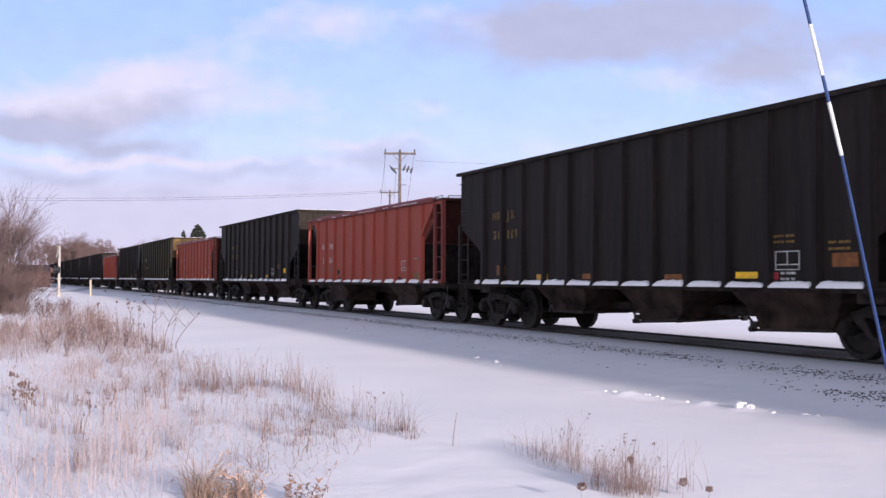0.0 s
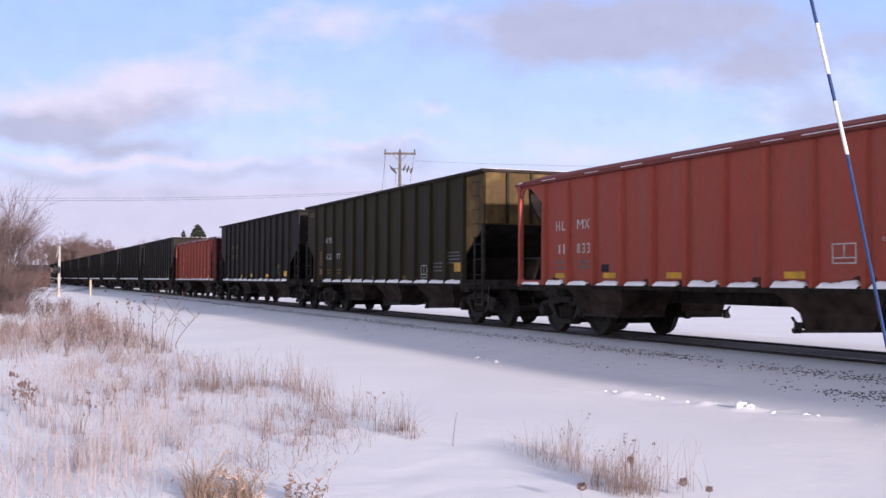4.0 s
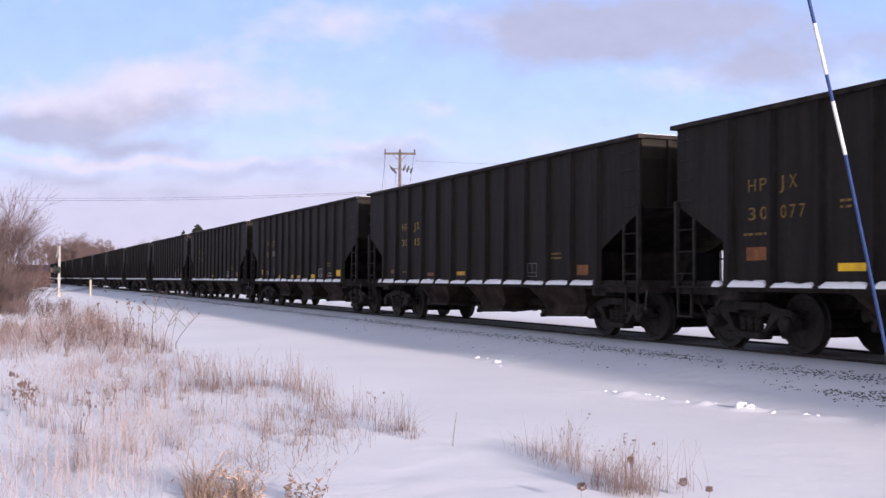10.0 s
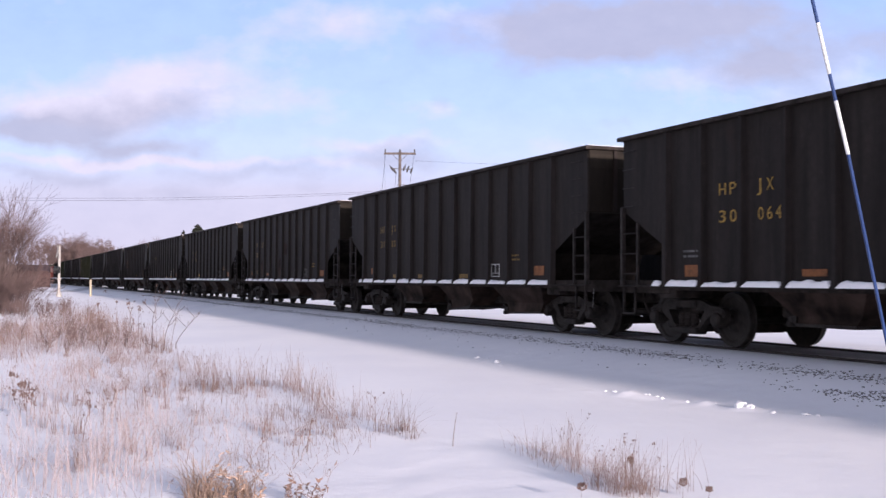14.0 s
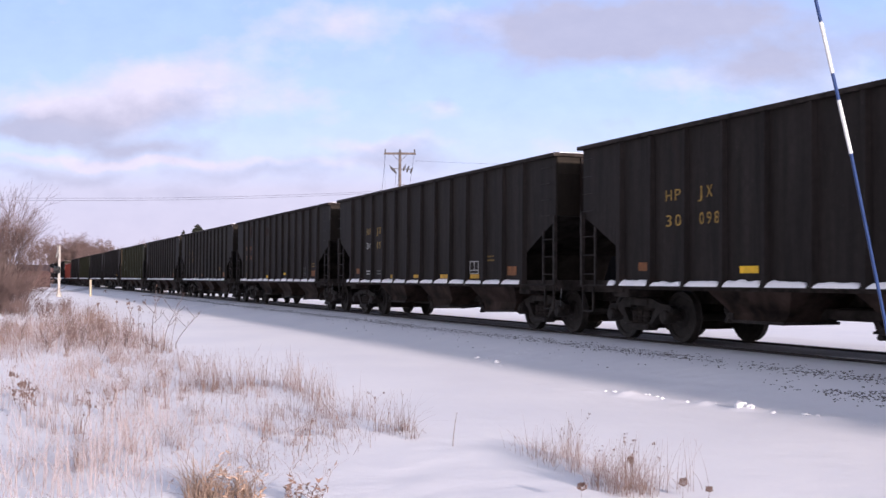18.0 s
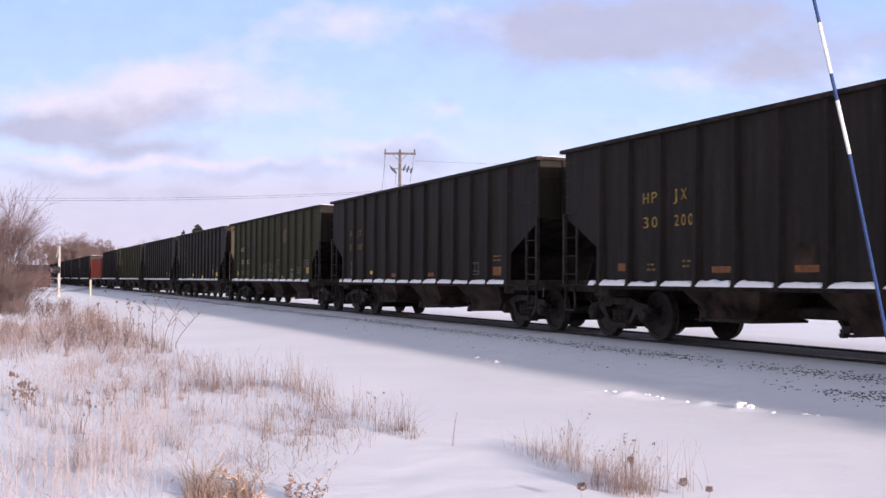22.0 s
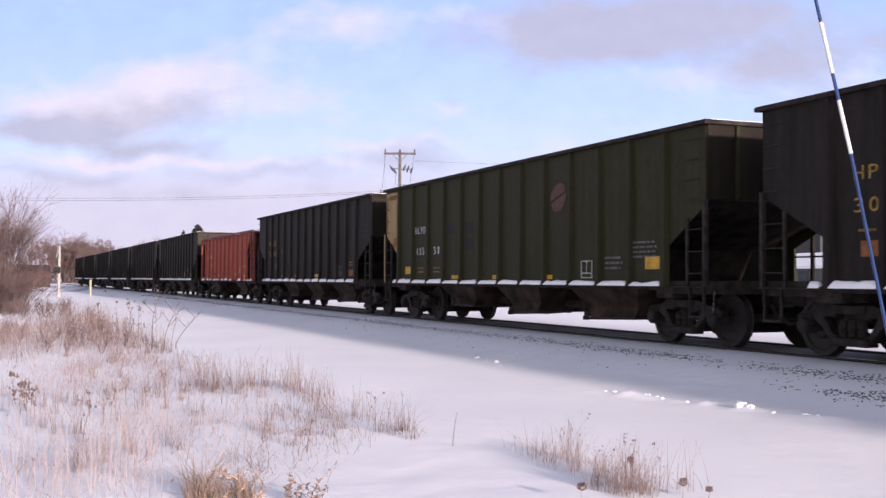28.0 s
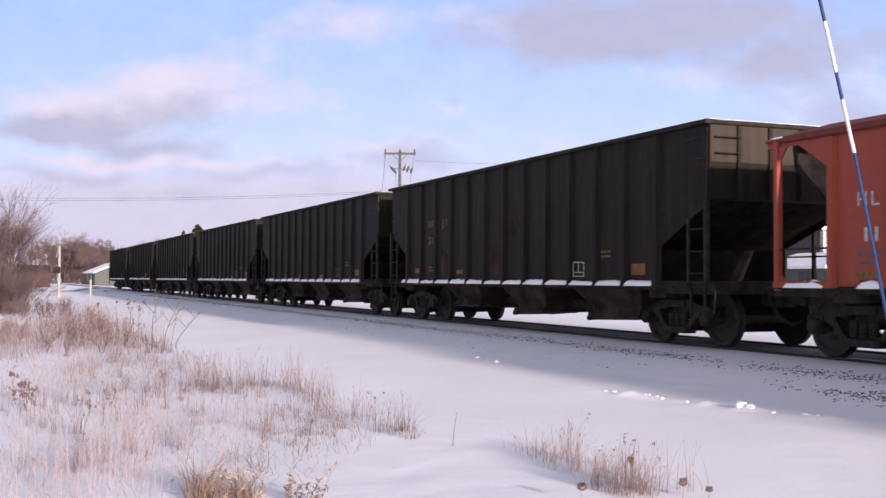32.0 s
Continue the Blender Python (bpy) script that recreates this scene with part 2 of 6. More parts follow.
# ---- sky backdrop ----
def sky_backdrop():
    """A far sheet of sky and cloud behind the view; its own axes are right, ahead and up."""
    m = bpy.data.materials.new("cloudy_sky")
    m.use_nodes = True
    n, l = m.node_tree.nodes, m.node_tree.links
    n.clear()
    out, em = n.new("ShaderNodeOutputMaterial"), n.new("ShaderNodeEmission")
    l.new(em.outputs[0], out.inputs[0])
    em.inputs[1].default_value = SKY_GLOW
    tc, sep = n.new("ShaderNodeTexCoord"), n.new("ShaderNodeSeparateXYZ")
    l.new(tc.outputs["Object"], sep.inputs[0])

    def math_of(op, a, b=None, c=None):
        k = n.new("ShaderNodeMath")
        k.operation = op
        for i, v in enumerate((a, b, c)):
            if v is None:
                continue
            if isinstance(v, (int, float)):
                k.inputs[i].default_value = v
            else:
                l.new(v, k.inputs[i])
        return k.outputs[0]

    # u, v: the place on the sheet in thousandths of its distance
    u = math_of("DIVIDE", math_of("MULTIPLY", sep.outputs[0], 1927.5), sep.outputs[1])
    v = math_of("DIVIDE", math_of("MULTIPLY", sep.outputs[2], 1927.5), sep.outputs[1])
    comb = n.new("ShaderNodeCombineXYZ")
    l.new(u, comb.inputs[0]), l.new(v, comb.inputs[1])
    warp = n.new("ShaderNodeTexNoise")
    warp.inputs["Scale"].default_value, warp.inputs["Detail"].default_value = 0.0085, 6.0
    l.new(comb.outputs[0], warp.inputs["Vector"])
    ws = n.new("ShaderNodeSeparateColor")
    l.new(warp.outputs["Color"], ws.inputs[0])
    uw = math_of("MULTIPLY_ADD", math_of("SUBTRACT", ws.outputs[0], 0.5), 120.0, u)
    vw = math_of("MULTIPLY_ADD", math_of("SUBTRACT", ws.outputs[1], 0.5), 70.0, v)

    def blob(cx, cy, rx, ry):
        a = math_of("DIVIDE", math_of("SUBTRACT", uw, cx), rx)
        b = math_of("DIVIDE", math_of("SUBTRACT", vw, cy), ry)
        return math_of("EXPONENT", math_of("MULTIPLY", math_of("ADD", math_of("MULTIPLY", a, a), math_of("MULTIPLY", b, b)), -1.0))

    def total(items):
        t = None
        for w, bl in items:
            t = math_of("MULTIPLY", blob(*bl), w) if t is None else math_of("MULTIPLY_ADD", blob(*bl), w, t)
        return t

    # grain of the clouds
    comb2 = n.new("ShaderNodeCombineXYZ")
    l.new(math_of("MULTIPLY", u, 0.6), comb2.inputs[0]), l.new(v, comb2.inputs[1])
    grain = n.new("ShaderNodeTexNoise")
    grain.inputs["Scale"].default_value, grain.inputs["Detail"].default_value, grain.inputs["Roughness"].default_value = 0.013, 7.0, 0.55
    l.new(comb2.outputs[0], grain.inputs["Vector"])
    g = math_of("SUBTRACT", grain.outputs["Fac"], 0.5)
    lit = total(LIT_CLOUDS)
    dark = total(DARK_CLOUDS)
    lit = math_of("MULTIPLY_ADD", g, 1.15, lit)
    dark = math_of("MULTIPLY_ADD", g, -1.15, dark)
    base = ramp_of(n, l, math_of("DIVIDE", v, 560.0), SKY_STOPS)
    c = mix_of(n, l, ramp_of(n, l, lit, [(0.14, (0, 0, 0)), (0.66, (0.92, 0.92, 0.92))]), base, CLOUD_LIT)
    c = mix_of(n, l, ramp_of(n, l, dark, [(0.15, (0, 0, 0)), (0.72, (0.88, 0.88, 0.88))]), c, CLOUD_DARK)
    mott = n.new("ShaderNodeTexNoise")
    mott.inputs["Scale"].default_value, mott.inputs["Detail"].default_value, mott.inputs["Roughness"].default_value = 0.021, 8.0, 0.6
    l.new(comb2.outputs[0], mott.inputs["Vector"])
    c = mix_of(n, l, 1.0, c, ramp_of(n, l, mott.outputs["Fac"], [(0.3, (0.95, 0.955, 0.965)), (0.7, (1.03, 1.025, 1.015))]), "MULTIPLY")
    l.new(c, em.inputs[0])
    s, R = Shape(), 2400.0
    az = [radians(a) for a in np.linspace(-46, 46, 47)]
    el = [radians(e) for e in np.linspace(-1.2, 40, 24)]
    vs = [(R * math.cos(e) * math.sin(a), R * math.cos(e) * math.cos(a), R * math.sin(e)) for e in el for a in az]
    fs = [(r * 47 + i, r * 47 + i + 1, (r + 1) * 47 + i + 1, (r + 1) * 47 + i) for r in range(23) for i in range(46)]
    s.add(vs, fs)
    ob = part("backdrop_sky", s, m, None, "", True)
    tagged(ob, "pale blue winter sky with drifting lavender and pink clouds", "sky", kind="structure")
    return ob


SKY_GLOW = 0.65
SKY_STOPS = [(0.0, (0.60, 0.58, 0.71)), (0.28, (0.61, 0.615, 0.765)), (0.40, (0.575, 0.70, 0.94)), (0.55, (0.49, 0.655, 0.95)), (0.75, (0.43, 0.595, 0.95)), (0.95, (0.38, 0.555, 0.95))]
CLOUD_LIT, CLOUD_DARK = (0.715, 0.69, 0.815), (0.455, 0.47, 0.605)
# (weight, (across, up, half width, half height))
LIT_CLOUDS = [(0.70, (-690, 296, 120, 26)), (0.60, (-560, 325, 170, 44)), (0.45, (-490, 372, 110, 26)), (0.38, (-330, 328, 190, 38)), (0.45, (-184, 472, 90, 30)), (0.28, (-290, 425, 190, 45)),
              (0.85, (-600, 204, 170, 9)), (0.45, (-330, 205, 260, 12)), (0.55, (-110, 238, 120, 16)), (0.35, (-10, 300, 45, 26)), (0.40, (290, 222, 130, 30)), (0.30, (560, 360, 260, 30)), (0.30, (30, 455, 140, 24)), (0.35, (700, 300, 160, 40))]
DARK_CLOUDS = [(0.75, (-720, 258, 120, 24)), (0.70, (-540, 230, 120, 20)), (0.48, (-520, 300, 130, 38)), (0.40, (-640, 276, 170, 32)), (0.95, (210, 428, 170, 46)), (0.95, (390, 466, 260, 48)), (0.62, (660, 404, 210, 42)), (0.45, (540, 366, 100, 30)),
               (0.58, (-95, 214, 120, 26)), (0.40, (-330, 186, 170, 16)), (0.42, (-690, 178, 150, 13)), (0.30, (-480, 150, 320, 14)), (0.45, (680, 300, 130, 46)), (0.28, (0, 300, 40, 22))]


# ---- ground ----
def smooth_step(a, b, x):
    t = min(1, max(0, (x - a) / (b - a)))
    return t * t * (3 - 2 * t)


def ground_z(x, y):
    near = -0.045 - 0.035 * (1 - smooth_step(9.9, 10.9, y)) - 0.24 * (1 - smooth_step(7.9, 9.7, y)) - 0.08 * (1 - smooth_step(0, 7.5, y))
    z = near if y < 12 else -0.045 - 0.375 * smooth_step(14.6, 17.5, y)
    if y < 9.2 or y > 14.9:
        k = 0.22 if y < 4.5 else 0.25
        z += k * (0.032 * noise.noise((x * 0.45, y * 0.45, 0)) + 0.016 * noise.noise((x * 1.7, y * 1.7, 4.0)))
        if y < 5.2 and x > -60:
            z += 0.006 * noise.noise((x * 2.6, y * 2.6, 9.0)) * smooth_step(5.2, 3.5, y)
    # a low ploughed ridge beside the track
    if -40 < x < 6:
        line = 7.68 + 0.25 * (x + 10.2)
        z += 0.045 * math.exp(-((y - line) / 0.13) ** 2) * max(0, 0.55 + noise.noise((x * 1.9, 3.3, 0))) * smooth_step(-13.5, -11.0, x)
        z += 0.045 * math.exp(-((y - line - 0.05) / 0.22) ** 2) * max(0, noise.noise((x * 3.4, y * 3.4, 2.0)) + 0.5 * noise.noise((x * 7.5, y * 7.5, 6.0))) * smooth_step(-14.5, -11.5, x)
        z += 0.07 * math.exp(-(((x + 17.0) / 0.9) ** 2 + ((y - 8.45) / 0.5) ** 2)) * max(0, noise.noise((x * 3.8, y * 3.8, 1.0)) + 0.5 * noise.noise((x * 8.0, y * 8.0, 6.0)))
    z += 0.012 * noise.noise((x * 5.0, y * 5.0, 7.0)) if (8.0 < y < 11.3 and -50 < x < 4) else 0
    return z


def spaced(bands):
    out = []
    for a, b, step in bands:
        k = max(1, round((b - a) / step))
        out += [a + (b - a) * i / k for i in range(k)]
    return out + [bands[-1][1]]


def snowfield():
    xs = spaced([(-3000, -400, 260), (-400, -120, 14), (-120, -60, 2.0), (-60, -30, 0.5), (-30, -19, 0.14), (-19, -7, 0.08), (-7, -3, 0.14), (-3, 12, 0.6), (12, 100, 8), (100, 3000, 290)])
    ys = spaced([(-3000, -200, 280), (-200, -10, 12), (-10, -0.5, 0.6), (-0.5, 9.8, 0.11), (9.8, 15, 0.3), (15, 20, 0.6), (20, 60, 4), (60, 300, 30), (300, 3000, 270)])
    vs = [(x, y, ground_z(x, y)) for y in ys for x in xs]
    w = len(xs)
    fs = [(j * w + i, j * w + i + 1, (j + 1) * w + i + 1, (j + 1) * w + i) for j in range(len(ys) - 1) for i in range(w - 1)]
    me = bpy.data.meshes.new("ground")
    me.from_pydata(vs, [], fs)
    me.polygons.foreach_set("use_smooth", [True] * len(me.polygons))
    ob = part("ground", me, snow, None)
    tagged(ob, "snow-covered open ground beside the railway", "snow", kind="structure")


def track():
    h, b = 0.036, 0.075
    outline = [(-b, -0.18), (b, -0.18), (b, -0.165), (0.012, -0.14), (0.012, -0.045), (h, -0.035), (h, -0.008), (0.026, 0.0), (-0.026, 0.0), (-h, -0.008), (-h, -0.035), (-0.012, -0.045), (-0.012, -0.14), (-b, -0.165)]
    for side in (-1, 1):
        y = TRACK_Y + side * 0.754
        ob = solo("rail", Shape().profile_x([(y + p, q) for p, q in outline], -1600, 400), rail_side, "steel running rail with snow packed against it", "rail", kind="structure")
        part("railhead", Shape().profile_x([(y - 0.022, 0.0), (y + 0.022, 0.0), (y + 0.020, 0.0015), (y - 0.020, 0.0015)], -1600, 400), rail_head, ob, "bright worn running surface")


def track_bed():
    """Trodden grey snow and stone dust lying between and beside the rails."""
    m, n, l, bsdf = nodes_of("dirty_snow")
    patch = noise_of(n, l, mapped(n, l, (0.35, 1.4, 1)), 1.1, 5.0, 0.62)
    fine = noise_of(n, l, mapped(n, l, (1, 1, 1)), 22.0, 5.0, 0.7)
    col = ramp_of(n, l, patch, [(0.32, (0.17, 0.162, 0.172)), (0.66, (0.34, 0.33, 0.35))])
    col = mix_of(n, l, ramp_of(n, l, fine, [(0.40, (0.55, 0.55, 0.55)), (0.62, (0, 0, 0))]), col, (0.07, 0.064, 0.064))
    l.new(col, bsdf.inputs["Base Color"])
    bsdf.inputs["Roughness"].default_value = 0.9
    bump_of(n, l, bsdf, fine, 0.6, 0.02)
    s = Shape()
    rows = ((-0.735, -0.040), (-0.64, -0.034), (-0.35, -0.026), (0.0, -0.030), (0.35, -0.026), (0.64, -0.034), (0.735, -0.040))
    s.profile_x([(TRACK_Y + y, z) for y, z in rows] + [(TRACK_Y + 0.735, -0.12), (TRACK_Y - 0.735, -0.12)], -1600, 400)
    ob = new("track_bed", s.mesh("track_bed"))
    ob.data.materials.append(m)
    tagged(ob, "grey dirty snow and stone dust between the rails", "track bed", kind="structure")


# ---- hopper cars ----
def wheelset_mesh():
    s = Shape()
    for side in (-1, 1):
        f = -side
        y_out = side * 0.80
        pts = [(y_out, 0.09), (y_out, 0.17), (y_out + f * 0.035, 0.21), (y_out + f * 0.035, 0.355), (y_out + f * 0.004, 0.382), (y_out, 0.45), (y_out + f * 0.012, 0.457), (y_out + f * 0.10, 0.462), (y_out + f * 0.112, 0.482), (y_out + f * 0.132, 0.482), (y_out + f * 0.14, 0.44), (y_out + f * 0.12, 0.36), (y_out + f * 0.12, 0.2), (y_out + f * 0.16, 0.1)]
        s.turned((0, 0, 0), pts, 28)
    s.turned((0, 0, 0), [(-1.02, 0.07), (-0.80, 0.085), (0, 0.08), (0.80, 0.085), (1.02, 0.07)], 12)
    return s.mesh("wheelset")


WHEELSET = wheelset_mesh()
WHEELSET.materials.append(wheel_face)


def side_frame_mesh():
    """The cast side frame of a three-piece truck, with its window, spring nest and bearing boxes."""
    s = Shape()
    # web round the window: left, right, top and bottom pieces
    s.prism([(-1.06, 0.50), (-1.08, 0.60), (-0.98, 0.66), (-0.70, 0.68), (-0.42, 0.77), (-0.28, 0.77), (-0.28, 0.60), (-0.52, 0.60), (-0.34, 0.34), (-0.28, 0.34), (-0.28, 0.24), (-0.34, 0.24), (-0.56, 0.44), (-0.74, 0.57), (-0.80, 0.50)], -0.06, 0.06)
    s.prism([(-x, z) for x, z in [(-1.06, 0.50), (-1.08, 0.60), (-0.98, 0.66), (-0.70, 0.68), (-0.42, 0.77), (-0.28, 0.77), (-0.28, 0.60), (-0.52, 0.60), (-0.34, 0.34), (-0.28, 0.34), (-0.28, 0.24), (-0.34, 0.24), (-0.56, 0.44), (-0.74, 0.57), (-0.80, 0.50)]], -0.06, 0.06)
    s.box(-0.30, 0.30, -0.09, 0.09, 0.64, 0.775, 0.015)
    s.box(-0.36, 0.36, -0.12, 0.12, 0.195, 0.31, 0.02)
    for x in (-0.889, 0.889):
        s.turned((x, -0.02, 0.457), [(-0.13, 0.10), (-0.10, 0.125), (0.10, 0.125), (0.12, 0.10)], 14)
        s.box(x - 0.15, x + 0.15, -0.09, 0.09, 0.545, 0.62, 0.012)
    return s.mesh("side_frame")


def spring_mesh():
    k, rings = 10, []
    for q in range(9):
        z, r = 0.31 + q * 0.031, 0.082 if q % 2 else 0.066
        rings.append([(math.cos(j * 2 * math.pi / k) * r, math.sin(j * 2 * math.pi / k) * r, z) for j in range(k)])
    return Shape().loft(rings).mesh("spring")


SIDE_FRAME, SPRINGS = side_frame_mesh(), spring_mesh()
SIDE_FRAME.materials.append(iron), SPRINGS.materials.append(grime)


def truck(car, x):
    s = Shape().box(-0.26, 0.26, -0.98, 0.98, 0.50, 0.70, 0.03).box(-0.2, 0.2, -0.25, 0.25, 0.70, 0.80, 0.02)
    s.rod((-0.5, -0.7, 0.3), (0.5, -0.7, 0.3), 0.03).rod((-0.5, 0.7, 0.3), (0.5, 0.7, 0.3), 0.03)
    bol = part("truck", s, grime, car, "grimy two-axle truck")
    bol.location.x = x
    for sx in (-1, 1):
        # brake beam hung low beside each axle, with its shoes against the treads
        b = Shape().profile_x([(-0.70, 0.20), (0.70, 0.20), (0.70, 0.30), (0.12, 0.40), (-0.12, 0.40), (-0.70, 0.30)], *sorted((sx * 0.30, sx * 0.38)))
        b.rod((sx * 0.34, 0.0, 0.38), (sx * 0.20, 0.0, 0.58), 0.03, 0.03, 6)
        for y in (-0.72, 0.72):
            b.prism([(sx * 0.36, 0.24), (sx * 0.47, 0.20), (sx * 0.445, 0.40), (sx * 0.46, 0.56), (sx * 0.36, 0.52)], y - 0.05, y + 0.05)
        part("brake_beam", b, grime, bol)
    for y in (-1.03, 1.03):
        part("side_frame", SIDE_FRAME, iron, bol).location.y = y
        for dx in (-0.18, 0.0, 0.18):
            part("spring", SPRINGS, grime, bol).location = (dx, y, 0)
    for dx in (-0.889, 0.889):
        w = part("wheelset", WHEELSET, wheel_face, bol)
        w.location = (dx, 0, 0.4572)
    return bol


def coupler(car, x, way):
    s = Shape().box(*sorted((x - way * 0.5, x + way * 0.06)), -0.17, 0.17, 0.66, 0.98, 0.02)
    s.box(*sorted((x + way * 0.05, x + way * 0.40)), -0.07, 0.07, 0.74, 0.90, 0.02)
    s.prism([(x + way * 0.36, 0.72), (x + way * 0.62, 0.70), (x + way * 0.66, 0.78), (x + way * 0.64, 0.95), (x + way * 0.36, 0.93)], -0.16, 0.12)
    part("coupler", s, iron, car, "knuckle coupler in its draft pocket")
    if way > 0:
        part("uncoupling_lever", Shape().rod((x + 0.08, -1.46, 0.94), (x + 0.05, -1.47, 0.58), 0.009, 0.007, 6), mark_grey, car, "pale uncoupling lever")
    h = Shape()
    pts = [(x + way * 0.1, -0.35, 0.72), (x + way * 0.28, -0.36, 0.50), (x + way * 0.5, -0.3, 0.40), (x + way * 0.62, -0.2, 0.46)]
    for a, b in zip(pts, pts[1:]):
        h.rod(a, b, 0.028, 0.028, 6)
    part("air_hose", h, grime, car)


def bays(car, near, far, notch):
    """Outlet chutes on the two sides below the body, each (start, end, lower edge at start and end), with a gate and latch."""
    for sy, (a0, a1, z0, z1) in [(-1, q) for q in near] + [(1, q) for q in far]:
        s, g = Shape(), Shape()
        ya, yb = sorted((sy * 0.16, sy * 1.50))
        yc, yd = sorted((sy * 0.24, sy * 1.24))
        flat = lambda p, q, u, v, zp, zq: [(p, u, zp), (q, u, zq), (q, v, zq), (p, v, zp)]
        s.loft([flat(a0 - 0.45, a1 + 0.45, ya, yb, 1.0, 1.0), flat(a0 - 0.08, a1 + 0.08, yc, yd, notch + 0.04, notch + 0.04), flat(a0 + 0.03, a1 - 0.03, yc, yd, z0 + 0.04, z1 + 0.04)])
        bay = part("hopper_bay", s, bay_rust, car, "sloping outlet bay stained with rust")
        inner, way, zi = (a0, -1, z0) if sy < 0 else (a1, 1, z1)
        ya, yb = sorted((sy * 0.20, sy * 1.28))
        g.prism([(a0, z0), (a1, z1), (a1, z1 + 0.045), (a0, z0 + 0.045)], ya, yb)
        g.rod((inner + way * 0.10, ya, zi + 0.10), (inner + way * 0.10, yb, zi + 0.10), 0.032)
        for y in (sy * 1.22, sy * 0.3):
            g.box(*sorted((inner, inner + way * 0.17)), y - 0.05, y + 0.05, zi + 0.06, zi + 0.15)
            g.rod((inner + way * 0.05, y, zi + 0.02), (inner + way * 0.22, y + sy * 0.04, zi + 0.22), 0.022)
            g.rod((inner + way * 0.16, y - 0.06, zi + 0.03), (inner + way * 0.16, y + 0.06, zi + 0.03), 0.045, 0.045, 8)
        part("gate", g, iron, bay)


def sill_snow(car, spans, y, z, seed):
    """Drifted snow lying on the side sill between the posts."""
    rnd = random.Random(seed)
    for a, b in spans:
        if rnd.random() < 0.05:
            continue
        k = max(8, round((b - a) / 0.045))
        slump = rnd.uniform(0.0, 0.35) if rnd.random() < 0.4 else 0.0
        hmax, lean, at = rnd.uniform(0.075, 0.105), rnd.uniform(-0.2, 0.2), rnd.uniform(0, 40)
        base, foot, front, crest, back = [], [], [], [], []
        for i in range(k):
            t = i / (k - 1)
            x = a + (b - a) * t
            side = min(1.0, 0.35 + 9 * t, 0.35 + 9 * (1 - t))
            hgt = hmax * side * (1 + lean * (t - 0.5)) * (1 + 0.28 * noise.noise((x * 5 + at, 0, 1)) + 0.16 * noise.noise((x * 17 + at, 3, 1)))
            hgt *= 1 - slump * max(0.0, math.sin(t * 5 + at))
            base.append((x, y - 0.086, z))
            foot.append((x, y - 0.088, z + hgt * 0.30))
            front.append((x, y - 0.076, z + hgt * 0.72))
            crest.append((x, y - 0.045, z + hgt * 0.97))
            back.append((x, y - 0.004, z + hgt))
        rows = [base, foot, front, crest, back]
        fs = [(r * k + i, r * k + i + 1, (r + 1) * k + i + 1, (r + 1) * k + i) for r in range(4) for i in range(k - 1)]
        part("snow_drift", Shape().add([p for r in rows for p in r], fs), snow_fluff, car, "small drift of snow on the side sill", True)


